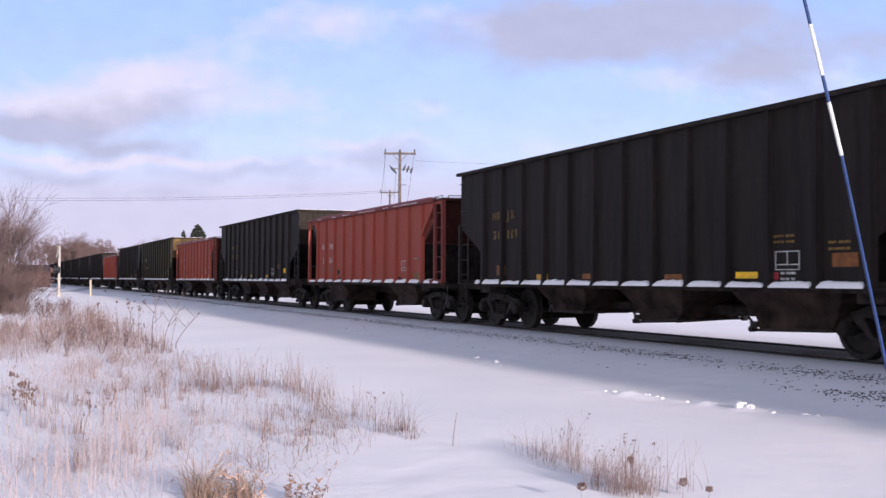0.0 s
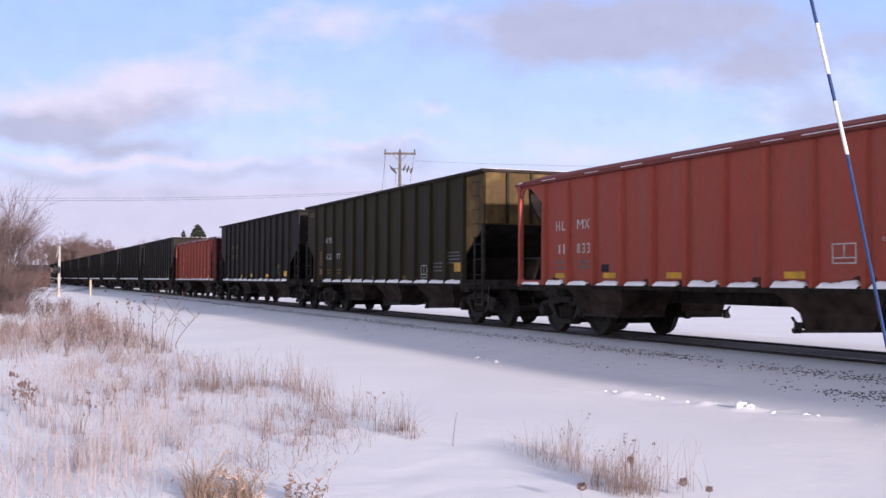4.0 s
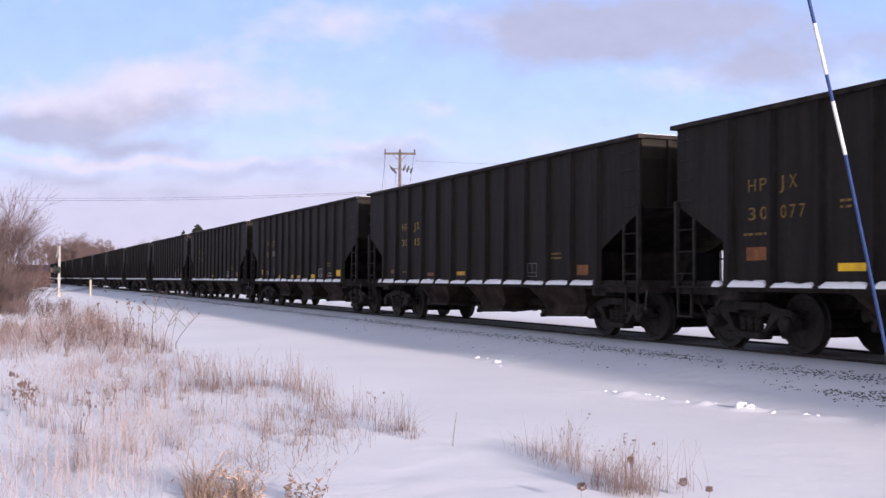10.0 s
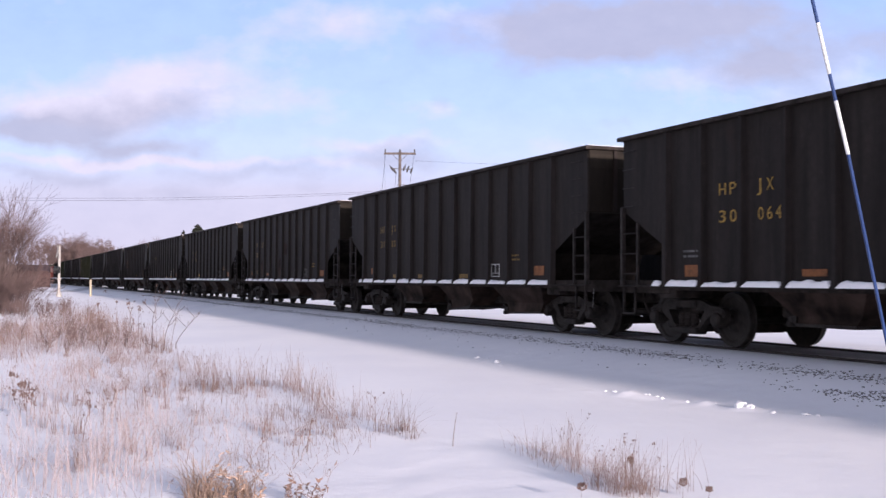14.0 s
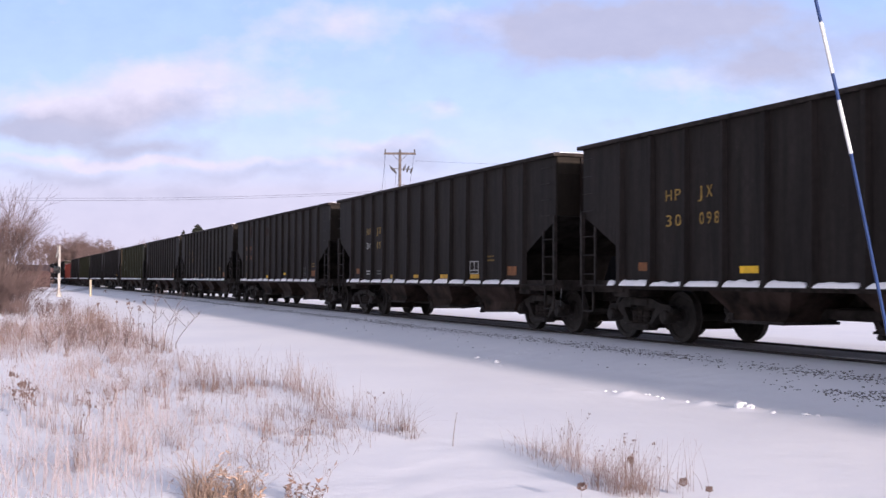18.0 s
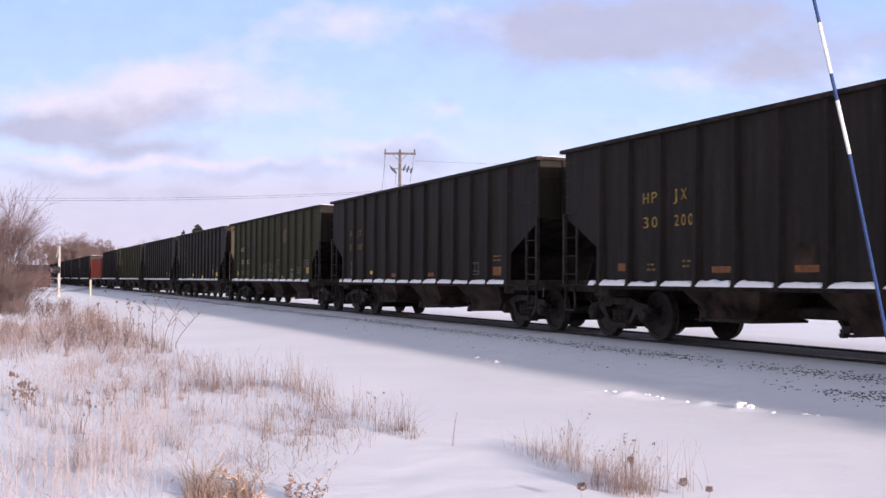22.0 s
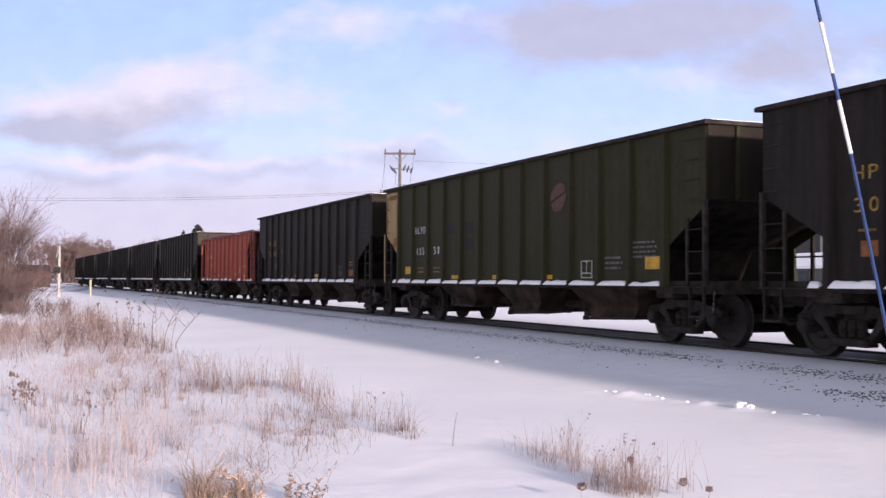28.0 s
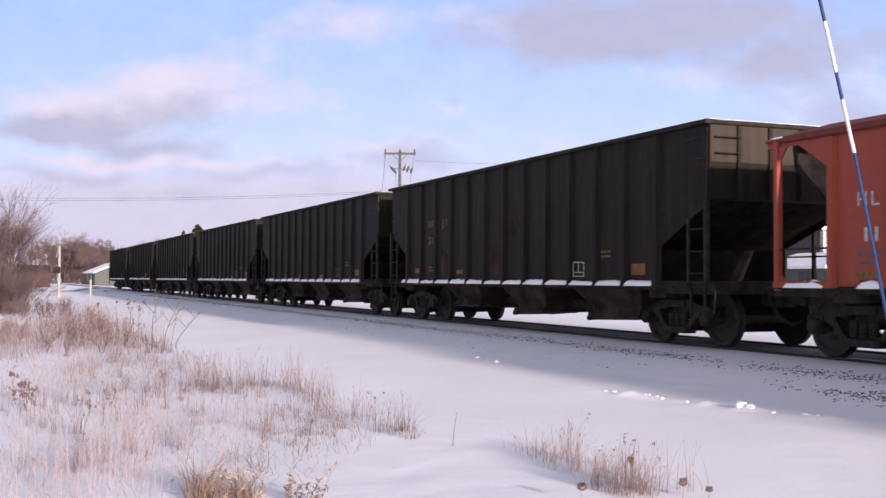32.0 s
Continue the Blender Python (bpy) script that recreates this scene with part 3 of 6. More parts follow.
def hopper(name, label, coat, length=14.95, top=3.70, corner=None, ribs=13, edge=1.42, group="cars of the freight train", trucks=(1.32, 1.55), front=1.45):
    """An open-top three-bay coal hopper. Origin: left near corner on the railhead's level, middle of the track."""
    car = thing(name, label, "hopper car", group)
    L, hw, zs = length, 1.60, 1.0
    for sy in (-1, 1):
        # on the far side the opening at the brake end is lower, and the other one runs further in
        e0, e1 = (edge, front) if sy < 0 else (edge, front + 0.48)
        z0, z1 = (2.34, 1.64) if sy < 0 else (1.72, 1.34)
        sheet = [(0.04, top - 0.07), (0.04, z0), (e0, z1), (e0, zs + 0.03), (L - e1, zs + 0.03), (L - e1, 1.64), (L - 0.04, 2.34), (L - 0.04, top - 0.07)]
        y0, y1 = sorted((sy * (hw - 0.085), sy * (hw - 0.075)))
        part("side_sheet", Shape().prism(sheet, y0, y1), coat, car)
        # top chord with a small lip
        part("top_chord", Shape().profile_x([(sy * (hw - 0.10), top - 0.075), (sy * (hw + 0.02), top - 0.075), (sy * (hw + 0.02), top - 0.015), (sy * (hw + 0.005), top), (sy * (hw - 0.10), top)], -0.06, L + 0.06), grime, car)
        # side sill ledge
        part("side_sill", Shape().profile_x([(sy * (hw - 0.16), zs - 0.06), (sy * (hw - 0.07), zs - 0.06), (sy * (hw - 0.07), zs - 0.015), (sy * (hw + 0.03), zs - 0.015), (sy * (hw + 0.03), zs + 0.005), (sy * (hw - 0.16), zs + 0.03)], -0.02, L + 0.02), grime, car)
        for i in range(ribs):
            x = e0 + (L - e0 - e1) * i / (ribs - 1)
            w = 0.075 if 0 < i < ribs - 1 else 0.10
            rib = Shape().loft([[(x - w, sy * (hw - 0.078), z), (x - w * 0.55, sy * (hw - 0.078 + d), z), (x + w * 0.55, sy * (hw - 0.078 + d), z), (x + w, sy * (hw - 0.078), z)] for z, d in ((zs + 0.006, 0.105), (zs + 0.25, 0.092), (top - 0.076, 0.075))])
            part("side_post", rib, coat, car)
    for x, way in ((0.0, -1), (L, 1)):
        inn = -way
        # end wall with slope sheet running in below it
        prof = [(x, top - 0.07), (x, 2.42), (x + inn * 0.05, 2.40), (x + inn * 0.05, top - 0.07)]
        part("end_sheet", Shape().prism(prof, -hw + 0.09, hw - 0.09), corner[1] if corner and corner[0] in (way, 0) else coat, car)
        prof = [(x + inn * 0.01, 2.42), (x + inn * 2.2, 1.66), (x + inn * 2.26, 1.70), (x + inn * 0.05, 2.47)]
        # slope and shed wall are coloured dark to stand for the shade beneath
        slope = part("slope_sheet", Shape().prism(prof, -hw + 0.095, hw - 0.095), painted_shade, car)
        part("shed_wall", Shape().prism([(x + inn * 2.2, 1.655), (x + inn * 2.6, 1.0), (x + inn * 2.66, 1.0), (x + inn * 2.26, 1.695)], -hw + 0.095, 1.10), painted_shade, slope)
        part("end_chord", Shape().box(*sorted((x - inn * 0.06, x + inn * 0.08)), -hw, hw, top - 0.075, top - 0.002, 0.012), grime, car)
        s = Shape()
        for y in (-0.95, -0.32, 0.32, 0.95):
            s.prism([(x, 2.42), (x - inn * 0.05, 2.5), (x - inn * 0.05, top - 0.085), (x, top - 0.085)], y - 0.035, y + 0.035)
        part("end_stiffener", s, coat, car)
        # sunlit upper strip of the end wall, painted on as a lighter band
        if corner and corner[0] == 0:
            part("end_band", Shape().box(*sorted((x, x - inn * 0.006)), -hw + 0.1, hw - 0.1, top - 0.42, top - 0.16), end_sunlit, car, "paler band painted along the end wall as sunlight")
        # end platform, corner posts, ladders
        part("end_platform", Shape().box(*sorted((x - inn * 0.02, x + inn * edge)), -hw + 0.10, hw - 0.10, zs - 0.12, zs + 0.10, 0.01), grime, car)
        for sy in (-1, 1):
            y = sy * (hw - 0.05)
            part("corner_post", Shape().box(*sorted((x, x + inn * 0.07)), y - 0.035, y + 0.035, zs - 0.02, 2.42), iron, car)
            if sy < 0:
                part("ladder_stile", Shape().box(*sorted((x + inn * 0.50, x + inn * 0.55)), y - 0.02, y + 0.02, zs - 0.02, 2.12), iron, car)
                for q in range(5):
                    z = 1.22 + 0.36 * q
                    if z < 2.1:
                        part("rung", Shape().rod((x + inn * 0.05, y - 0.01, z), (x + inn * 0.52, y - 0.01, z), 0.012, 0.012, 5), iron, car)
                for q in range(4):
                    z = 2.42 + 0.33 * q
                    if z < top - 0.2:
                        part("grab_iron", Shape().rod((x + inn * 0.12, -hw - 0.01, z), (x + inn * 0.52, -hw - 0.01, z), 0.011, 0.011, 5), iron, car)
                part("step", Shape().box(*sorted((x + inn * 0.06, x + inn * 0.46)), y - 0.03, y + 0.03, 0.50, 0.53).box(*sorted((x + inn * 0.06, x + inn * 0.09)), y - 0.02, y + 0.02, 0.5, zs).box(*sorted((x + inn * 0.43, x + inn * 0.46)), y - 0.02, y + 0.02, 0.5, zs), iron, car)
        # far-side ladder post and rail
        part("ladder_stile", Shape().box(*sorted((x + inn * 1.06, x + inn * 1.13)), hw - 0.07, hw - 0.02, zs - 0.02, 1.98), painted_shade, car)
        part("rung", Shape().rod((x + inn * 0.05, hw - 0.05, 1.54), (x + inn * 1.85, hw - 0.05, 1.54), 0.018, 0.018, 6), painted_shade, car)
        coupler(car, x, way)
    # brake gear on the rear platform
    part("brake_cylinder", Shape().turned((0.75, -0.35, 1.28), [(-0.35, 0.05), (-0.3, 0.15), (0.25, 0.15), (0.3, 0.05)], 14), grime, car)
    part("air_reservoir", Shape().turned((0.5, 0.55, 1.35), [(-0.35, 0.06), (-0.28, 0.2), (0.28, 0.2), (0.35, 0.06)], 14), grime, car)
    part("centre_sill", Shape().profile_x([(-0.22, 0.68), (0.22, 0.68), (0.22, 1.0), (-0.22, 1.0)], 0.1, L - 0.1), grime, car)
    part("floor_sheet", Shape().box(2.4, L - 2.4, -hw + 0.1, hw - 0.1, 0.96, 1.0), grime, car)
    for x in (trucks[0], L - trucks[1]):
        part("body_bolster", Shape().box(x - 0.25, x + 0.25, -hw + 0.12, hw - 0.12, 0.80, 0.98, 0.02), grime, car)
    k = L / 14.95
    fit = lambda rows: [(a * k, e * k, za, ze) for a, e, za, ze in rows]
    bays(car, fit(((4.3, 5.5, 0.44, 0.44), (7.55, 8.77, 0.33, 0.42), (10.85, 12.47, 0.33, 0.38))), fit(((2.4, 3.45, 0.33, 0.38), (5.75, 7.2, 0.30, 0.35), (9.4, 10.6, 0.42, 0.42))), 0.56)
    part("shed_plate", Shape().box(3.2, L - 3.2, -0.62, 0.62, 0.52, 0.70, 0.03), grime, car)
    truck(car, trucks[0]), truck(car, L - trucks[1])
    step = (L - edge - front) / (ribs - 1)
    spans = [(edge + step * i + 0.065, edge + step * (i + 1) - 0.065) for i in range(ribs - 1)]
    sill_snow(car, spans + [(edge - 0.34, edge - 0.12)], -1.545, 1.006, len(label))
    part("rim_snow", Shape().profile_x([(-1.60, top), (-1.50, top), (-1.51, top + 0.014), (-1.57, top + 0.012)], L - 0.9, L - 0.1).box(L - 0.10, L + 0.02, -1.55, 1.2, top, top + 0.010, 0.004), snow_fluff, car, "snow on the top chord")
    return car


def red_hopper():
    L, hw, zs, top, edge, ribs = 12.85, 1.58, 1.0, 3.15, 1.36, 11
    far_edge = 1.50
    car = thing("hopper_car", "weathered red covered-rim hopper car with open ends", "hopper car", "cars of the freight train")
    sheet = [(edge, zs + 0.03), (L - far_edge, zs + 0.03), (L - far_edge, 2.30), (L - 0.66, top - 0.16), (L - 0.66, top - 0.1), (L, top - 0.1), (L, top), (0, top), (0, top - 0.1), (0.66, top - 0.1), (edge, 2.62)]
    for sy in (-1, 1):
        y0, y1 = sorted((sy * (hw - 0.085), sy * (hw - 0.07)))
        part("side_sheet", Shape().prism(sheet, y0, y1), red_paint, car)
        hip = []
        for x, k in ((0.40, 0.35), (1.1, 1.0), (L - 1.5, 1.0), (L - 0.62, 0.25)):
            hip.append([(x, sy * (hw - 0.03), top - 0.05), (x, sy * (hw + 0.01), top - 0.03), (x, sy * (hw - 0.01), top + 0.05), (x, sy * (hw - 0.26), top + 0.05 + 0.105 * k), (x, sy * (hw - 0.34), top + 0.05 + 0.105 * k), (x, sy * (hw - 0.10), top)])
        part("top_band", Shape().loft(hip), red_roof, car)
        part("side_sill", Shape().profile_x([(sy * (hw - 0.16), zs - 0.07), (sy * (hw - 0.07), zs - 0.07), (sy * (hw - 0.07), zs - 0.015), (sy * (hw + 0.03), zs - 0.015), (sy * (hw + 0.03), zs + 0.005), (sy * (hw - 0.16), zs + 0.03)], -0.02, L + 0.02), grime, car)
        for i in range(ribs):
            x = edge + (L - edge - far_edge) * i / (ribs - 1)
            w = 0.07 if 0 < i < ribs - 1 else 0.09
            rib = Shape().loft([[(x - w, sy * (hw - 0.078), z), (x - w * 0.55, sy * (hw - 0.078 + d), z), (x + w * 0.55, sy * (hw - 0.078 + d), z), (x + w, sy * (hw - 0.078), z)] for z, d in ((zs + 0.006, 0.10), (top - 0.06, 0.075))])
            part("side_post", rib, red_trim, car)
    for x, way in ((0.0, -1), (L, 1)):
        inn = -way
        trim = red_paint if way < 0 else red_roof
        open_end = edge if way < 0 else far_edge
        # rear slope sheet and bulkheads carry the opening's shade in their colour
        prof = [(x + inn * 0.50, top - 0.03), (x + inn * 0.54, 2.72), (x + inn * (open_end - 0.03), 2.06), (x + inn * (open_end + 0.05), 2.06), (x + inn * 0.62, 2.78), (x + inn * 0.60, top - 0.03)]
        part("slope_sheet", Shape().prism(prof, -hw + 0.10, hw - 0.10), red_end if way > 0 else painted_shade, car, "dull red slope sheet" if way > 0 else "")
        part("bulkhead", Shape().box(*sorted((x + inn * (open_end - 0.02), x + inn * (open_end + 0.05))), -hw + 0.1, hw - 0.1, zs, 2.05), painted_shade, car)
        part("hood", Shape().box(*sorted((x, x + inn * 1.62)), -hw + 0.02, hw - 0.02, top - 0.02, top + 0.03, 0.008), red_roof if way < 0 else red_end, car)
        part("end_platform", Shape().box(*sorted((x - inn * 0.02, x + inn * edge)), -hw + 0.08, hw - 0.08, zs - 0.12, zs - 0.02, 0.01), grime, car)
        for sy in (-1, 1):
            y = sy * (hw - 0.05)
            xp = x + inn * (0.20 if way < 0 else 0.0)
            part("corner_post", Shape().box(*sorted((xp, xp + inn * 0.09)), y - 0.05, y + 0.05, zs - 0.04, top - 0.02, 0.008), trim, car)
            part("gusset", Shape().prism([(xp + inn * 0.09, top - 0.1), (xp + inn * 0.09, top - 0.30), (xp + inn * 0.26, top - 0.1)], y - 0.02, y + 0.02), trim, car)
            part("gusset", Shape().prism([(xp + inn * 0.09, zs + 0.0), (xp + inn * 0.09, zs + 0.22), (xp + inn * 0.30, zs + 0.0)], y - 0.02, y + 0.02), trim, car)
            if sy < 0 and way > 0:
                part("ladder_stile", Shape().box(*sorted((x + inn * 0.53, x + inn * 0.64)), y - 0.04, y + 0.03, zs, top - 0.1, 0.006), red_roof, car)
                part("corner_brace", Shape().prism([(L - far_edge - 0.05, 2.33), (L - far_edge + 0.06, 2.26), (L - 0.60, top - 0.17), (L - 0.66, top - 0.09)], -hw - 0.005, -hw + 0.068), red_trim, car)
                for q in range(5):
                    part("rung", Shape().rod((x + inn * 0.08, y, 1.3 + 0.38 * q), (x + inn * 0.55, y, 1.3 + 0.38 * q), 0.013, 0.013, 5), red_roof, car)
                for u0, u1, v in ((0.08, 0.62, y), (0.04, 0.04, y + 0.14)):
                    v1 = v if u0 != u1 else v + 0.5
                    a, b = (x + inn * u0, v), (x + inn * u1, v1)
                    part("grab_iron", Shape().rod((*a, top + 0.02), (*a, top + 0.095), 0.010, 0.010, 5).rod((*a, top + 0.095), (*b, top + 0.095), 0.010, 0.010, 5).rod((*b, top + 0.02), (*b, top + 0.095), 0.010, 0.010, 5), iron, car)
            if sy < 0 and way < 0:
                part("rung", Shape().rod((x + inn * 0.08, y, 1.56), (x + inn * edge, y, 1.56), 0.012, 0.014, 5), iron, car)
        # struts coloured near-black, as shaded by the next car
        for y in (-0.5, 0.5):
            part("end_strut", Shape().rod((x + inn * 0.2, y, zs - 0.03), (x + inn * 0.56, y, 2.66), 0.025, 0.025, 6), painted_shade, car)
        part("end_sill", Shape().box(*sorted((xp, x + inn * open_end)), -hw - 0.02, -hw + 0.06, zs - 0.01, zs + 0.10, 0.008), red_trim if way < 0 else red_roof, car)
        coupler(car, x, way)
    part("brake_cylinder", Shape().turned((0.75, 0.25, 1.28), [(-0.35, 0.05), (-0.3, 0.14), (0.25, 0.14), (0.3, 0.05)], 14), grime, car)
    part("centre_sill", Shape().profile_x([(-0.22, 0.68), (0.22, 0.68), (0.22, 1.0), (-0.22, 1.0)], 0.1, L - 0.1), grime, car)
    part("floor_sheet", Shape().box(2.3, L - 2.3, -hw + 0.1, hw - 0.1, 0.96, 1.0), grime, car)
    for x in (1.5, L - 1.5):
        part("body_bolster", Shape().box(x - 0.25, x + 0.25, -hw + 0.12, hw - 0.12, 0.80, 0.98, 0.02), grime, car)
    bays(car, ((2.5, 3.8, 0.40, 0.40), (8.8, 10.2, 0.35, 0.42)), ((2.4, 3.6, 0.34, 0.38), (8.8, 10.2, 0.40, 0.40)), 0.60)
    truck(car, 1.42), truck(car, L - 1.46)
    for a, e, h in ((0.02, 0.62, 0.055), (L - 1.35, L - 0.05, 0.05)):
        k = 12
        rows = []
        for j, y in enumerate((-1.54, -1.46, -1.2, -0.4, 0.5, 1.3, 1.42)):
            rows.append([(a + (e - a) * i / (k - 1), y + 0.03 * noise.noise((i * 0.6, j, a)), top + 0.028 + (0 if j in (0, 6) or i in (0, k - 1) else h * (0.75 + 0.5 * noise.noise((i * 0.7, j * 0.9, a))))) for i in range(k)])
        fs = [(r * k + i, r * k + i + 1, (r + 1) * k + i + 1, (r + 1) * k + i) for r in range(6) for i in range(k - 1)]
        part("hood_snow", Shape().add([p for r in rows for p in r], fs), snow_fluff, car, "snow lying on the end hood", True)
    return car


def plate(car, name, x, z, w, h, material, y=-1.53, label=""):
    return part(name, Shape().box(x, x + w, y - 0.006, y, z, z + h), material, car, label)


def blotch(car, x, z, w, h, material, seed, y=-1.527, name="worn_patch", label="dark rusty patch"):
    """A worn patch with a ragged outline."""
    rnd = random.Random(seed)
    cx, cz = x + w / 2, z + h / 2
    pts = []
    for i in range(22):
        a = i * 2 * math.pi / 22
        k = rnd.uniform(0.82, 1.08) * min(1 / max(abs(math.cos(a)), 0.01), 1 / max(abs(math.sin(a)), 0.01)) ** 0.8
        pts.append((cx + w / 2 * math.cos(a) * k, cz + h / 2 * math.sin(a) * k))
    return part(name, Shape().prism(pts, y - 0.004, y), material, car, label)


def stencil(car, text, x, z, width, material, y=-1.532, size=0.275):
    """Painted characters, set wide apart, each a part of the car."""
    fat = {"M": 0.88, "X": 0.72, "H": 0.66, "1": 0.30, "J": 0.48, "L": 0.54}
    k = len(text)
    pitch = width / (k - 1 + fat.get(text[-1], 0.62))
    for i, char in enumerate(text):
        w = fat.get(char, 0.62) * pitch
        ob = part("letter", letter_mesh(char, size, round(w, 3)), material, car)
        ob.location = (x + i * pitch + (0.15 * pitch if char == "1" else 0), y, z)


def stencil_box(car, x, z, w, h, material, y=-1.531):
    s = Shape()
    t = 0.017
    s.box(x, x + w, y - 0.006, y, z, z + t).box(x, x + w, y - 0.006, y, z + h - t, z + h).box(x, x + t, y - 0.006, y, z + t, z + h - t).box(x + w - t, x + w, y - 0.006, y, z + t, z + h - t)
    s.box(x + w / 2 - t / 2, x + w / 2 + t / 2, y - 0.006, y, z + h * 0.3, z + h - t).box(x + t, x + w - t, y - 0.006, y, z + h * 0.26, z + h * 0.32)
    return part("stencil_box", s, material, car)


def bars(car, x, z, w, rows, material, pitch=0.075, y=-1.531, seed=1):
    rnd = random.Random(seed)
    s = Shape()
    for r in range(rows):
        a = x
        while a < x + w - 0.05:
            k = rnd.uniform(0.04, 0.11)
            s.box(a, min(a + k, x + w), y - 0.005, y, z - r * pitch, z - r * pitch + pitch * 0.42)
            a += k + rnd.choice((0.018, 0.018, 0.05))
    return tagged(part("small_print", s, material, car), kind="stuff")


# ---- the train ----
# kind, first and last mark, lettering colour, reflector colour, distance of the corner from the camera's foot at the start
TRAIN = [
    ("black", "", "", "dull", "gold", -23.89),
    ("black", "", "", "dull", "gold", -7.77), ("black", "", "", "dull", "gold", 8.35), ("black", "30", "169", "dull", "gold", 24.47), ("red", "11", "842", "white", "none", 38.37),
    ("black", "30", "227", "yellow", "gold", 54.56), ("red", "11", "833", "white", "gold", 68.61), ("olive", "433", "97", "white", "dull", 85.64), ("black", "30", "220", "yellow", "yellow", 101.74),
    ("red", "11", "850", "white", "yellow", 116.02), ("black", "30", "077", "dull", "yellow", 131.91), ("black", "30", "151", "yellow", "gold", 147.95), ("black", "30", "117", "yellow", "gold", 164.07),
    ("black", "30", "064", "yellow", "orange", 180.14), ("black", "30", "102", "dull", "orange", 196.32), ("black", "30", "", "dull", "orange", 212.56), ("black", "30", "098", "yellow", "yellow", 228.71),
    ("black", "30", "157", "yellow", "gold", 244.71), ("black", "30", "143", "orange", "yellow", 260.77), ("black", "30", "200", "yellow", "orange", 276.92), ("black", "30", "065", "dull", "yellow", 292.99),
    ("green", "432", "17", "white", "gold", 309.87), ("black", "30", "018", "dull", "yellow", 326.11), ("black", "30", "052", "yellow", "gold", 342.12), ("green", "435", "31", "white", "gold", 358.86),
    ("black", "30", "103", "yellow", "orange", 375.11), ("red", "11", "834", "white", "gold", 388.92), ("black", "30", "", "dull", "gold", 405.29), ("black", "", "", "dull", "none", 421.41),
    ("black", "", "", "dull", "none", 437.53), ("black", "", "", "dull", "none", 453.65), ("black", "", "", "dull", "none", 469.77), ("black", "", "", "dull", "none", 485.89)]
INK = {"dull": mark_dull, "yellow": mark_yellow, "white": mark_white, "orange": mark_orange}
REFLECT = {"gold": sheet_gold, "yellow": sheet_yellow, "orange": mark_orange, "dull": mark_dull}


def travelled(t):
    """Metres run since the start: close to 11.7 m/s, with a slow swell in the speed."""
    u = (t - 16.0) / 16.0
    swell = 0.798 * u + 2.571 * u ** 2 + -1.229 * u ** 3 + -2.966 * u ** 4 + 1.267 * u ** 5
    return 11.40769 * t + 0.013173 * t * t - 0.00013245 * t ** 3 + swell - -1.231


def car_pose(corner, t):
    return pose(travelled(t) - corner, TRACK_Y, 0)


def scrawl(car):
    """Faded painted swirls along the lower side."""
    s = Shape()

    def stroke(pts, w):
        for (ax, az), (bx, bz) in zip(pts, pts[1:]):
            d = Vector((bx - ax, bz - az)).normalized()
            ax, az, bx, bz = ax - d.x * w * 0.5, az - d.y * w * 0.5, bx + d.x * w * 0.5, bz + d.y * w * 0.5
            s.prism([(ax + d.y * w, az - d.x * w), (bx + d.y * w, bz - d.x * w), (bx - d.y * w, bz + d.x * w), (ax - d.y * w, az + d.x * w)], -1.535, -1.527)

    def swirl(cx, cz, r, a0, turns, wide=1.25):
        pts = []
        for i in range(22):
            t = i / 21
            a = a0 + turns * 6.283 * t
            k = r * (1 - 0.72 * t)
            pts.append((cx + k * wide * math.cos(a), cz + k * math.sin(a)))
        stroke(pts, 0.018)

    swirl(6.05, 1.52, 0.24, 0.6, 1.2), swirl(7.55, 1.60, 0.18, 2.4, -1.1), swirl(9.05, 1.55, 0.34, 0.2, 1.7), swirl(8.55, 1.45, 0.22, 3.0, 1.1)
    stroke([(6.0 + 0.12 * i, 1.38 + 0.09 * math.sin(i * 0.9)) for i in range(20)], 0.020)
    stroke([(7.2 + 0.1 * i, 1.48 + 0.10 * math.sin(i * 0.7 + 1)) for i in range(16)], 0.020)
    # looping script along the upper line
    for k, x in enumerate((6.35, 6.75, 7.15, 7.95, 8.3)):
        stroke([(x + 0.17 * math.cos(a * 0.52 + 2.6), 1.58 + (0.10 + 0.03 * (k % 2)) * math.sin(a * 0.52 + 2.6)) for a in range(10)], 0.020)
    stroke([(6.1 + 0.07 * i, 1.66 + 0.07 * math.sin(i * 1.3)) for i in range(34)], 0.016)
    for x in (6.45, 6.75, 7.55, 7.85, 8.15, 8.75, 9.0):
        stroke([(x, 1.12), (x + 0.10, 1.28), (x + 0.16, 1.14), (x + 0.2, 1.26)], 0.016)
    part("graffiti", s, graffito, car, "pale looping graffiti").location.x = 0.3


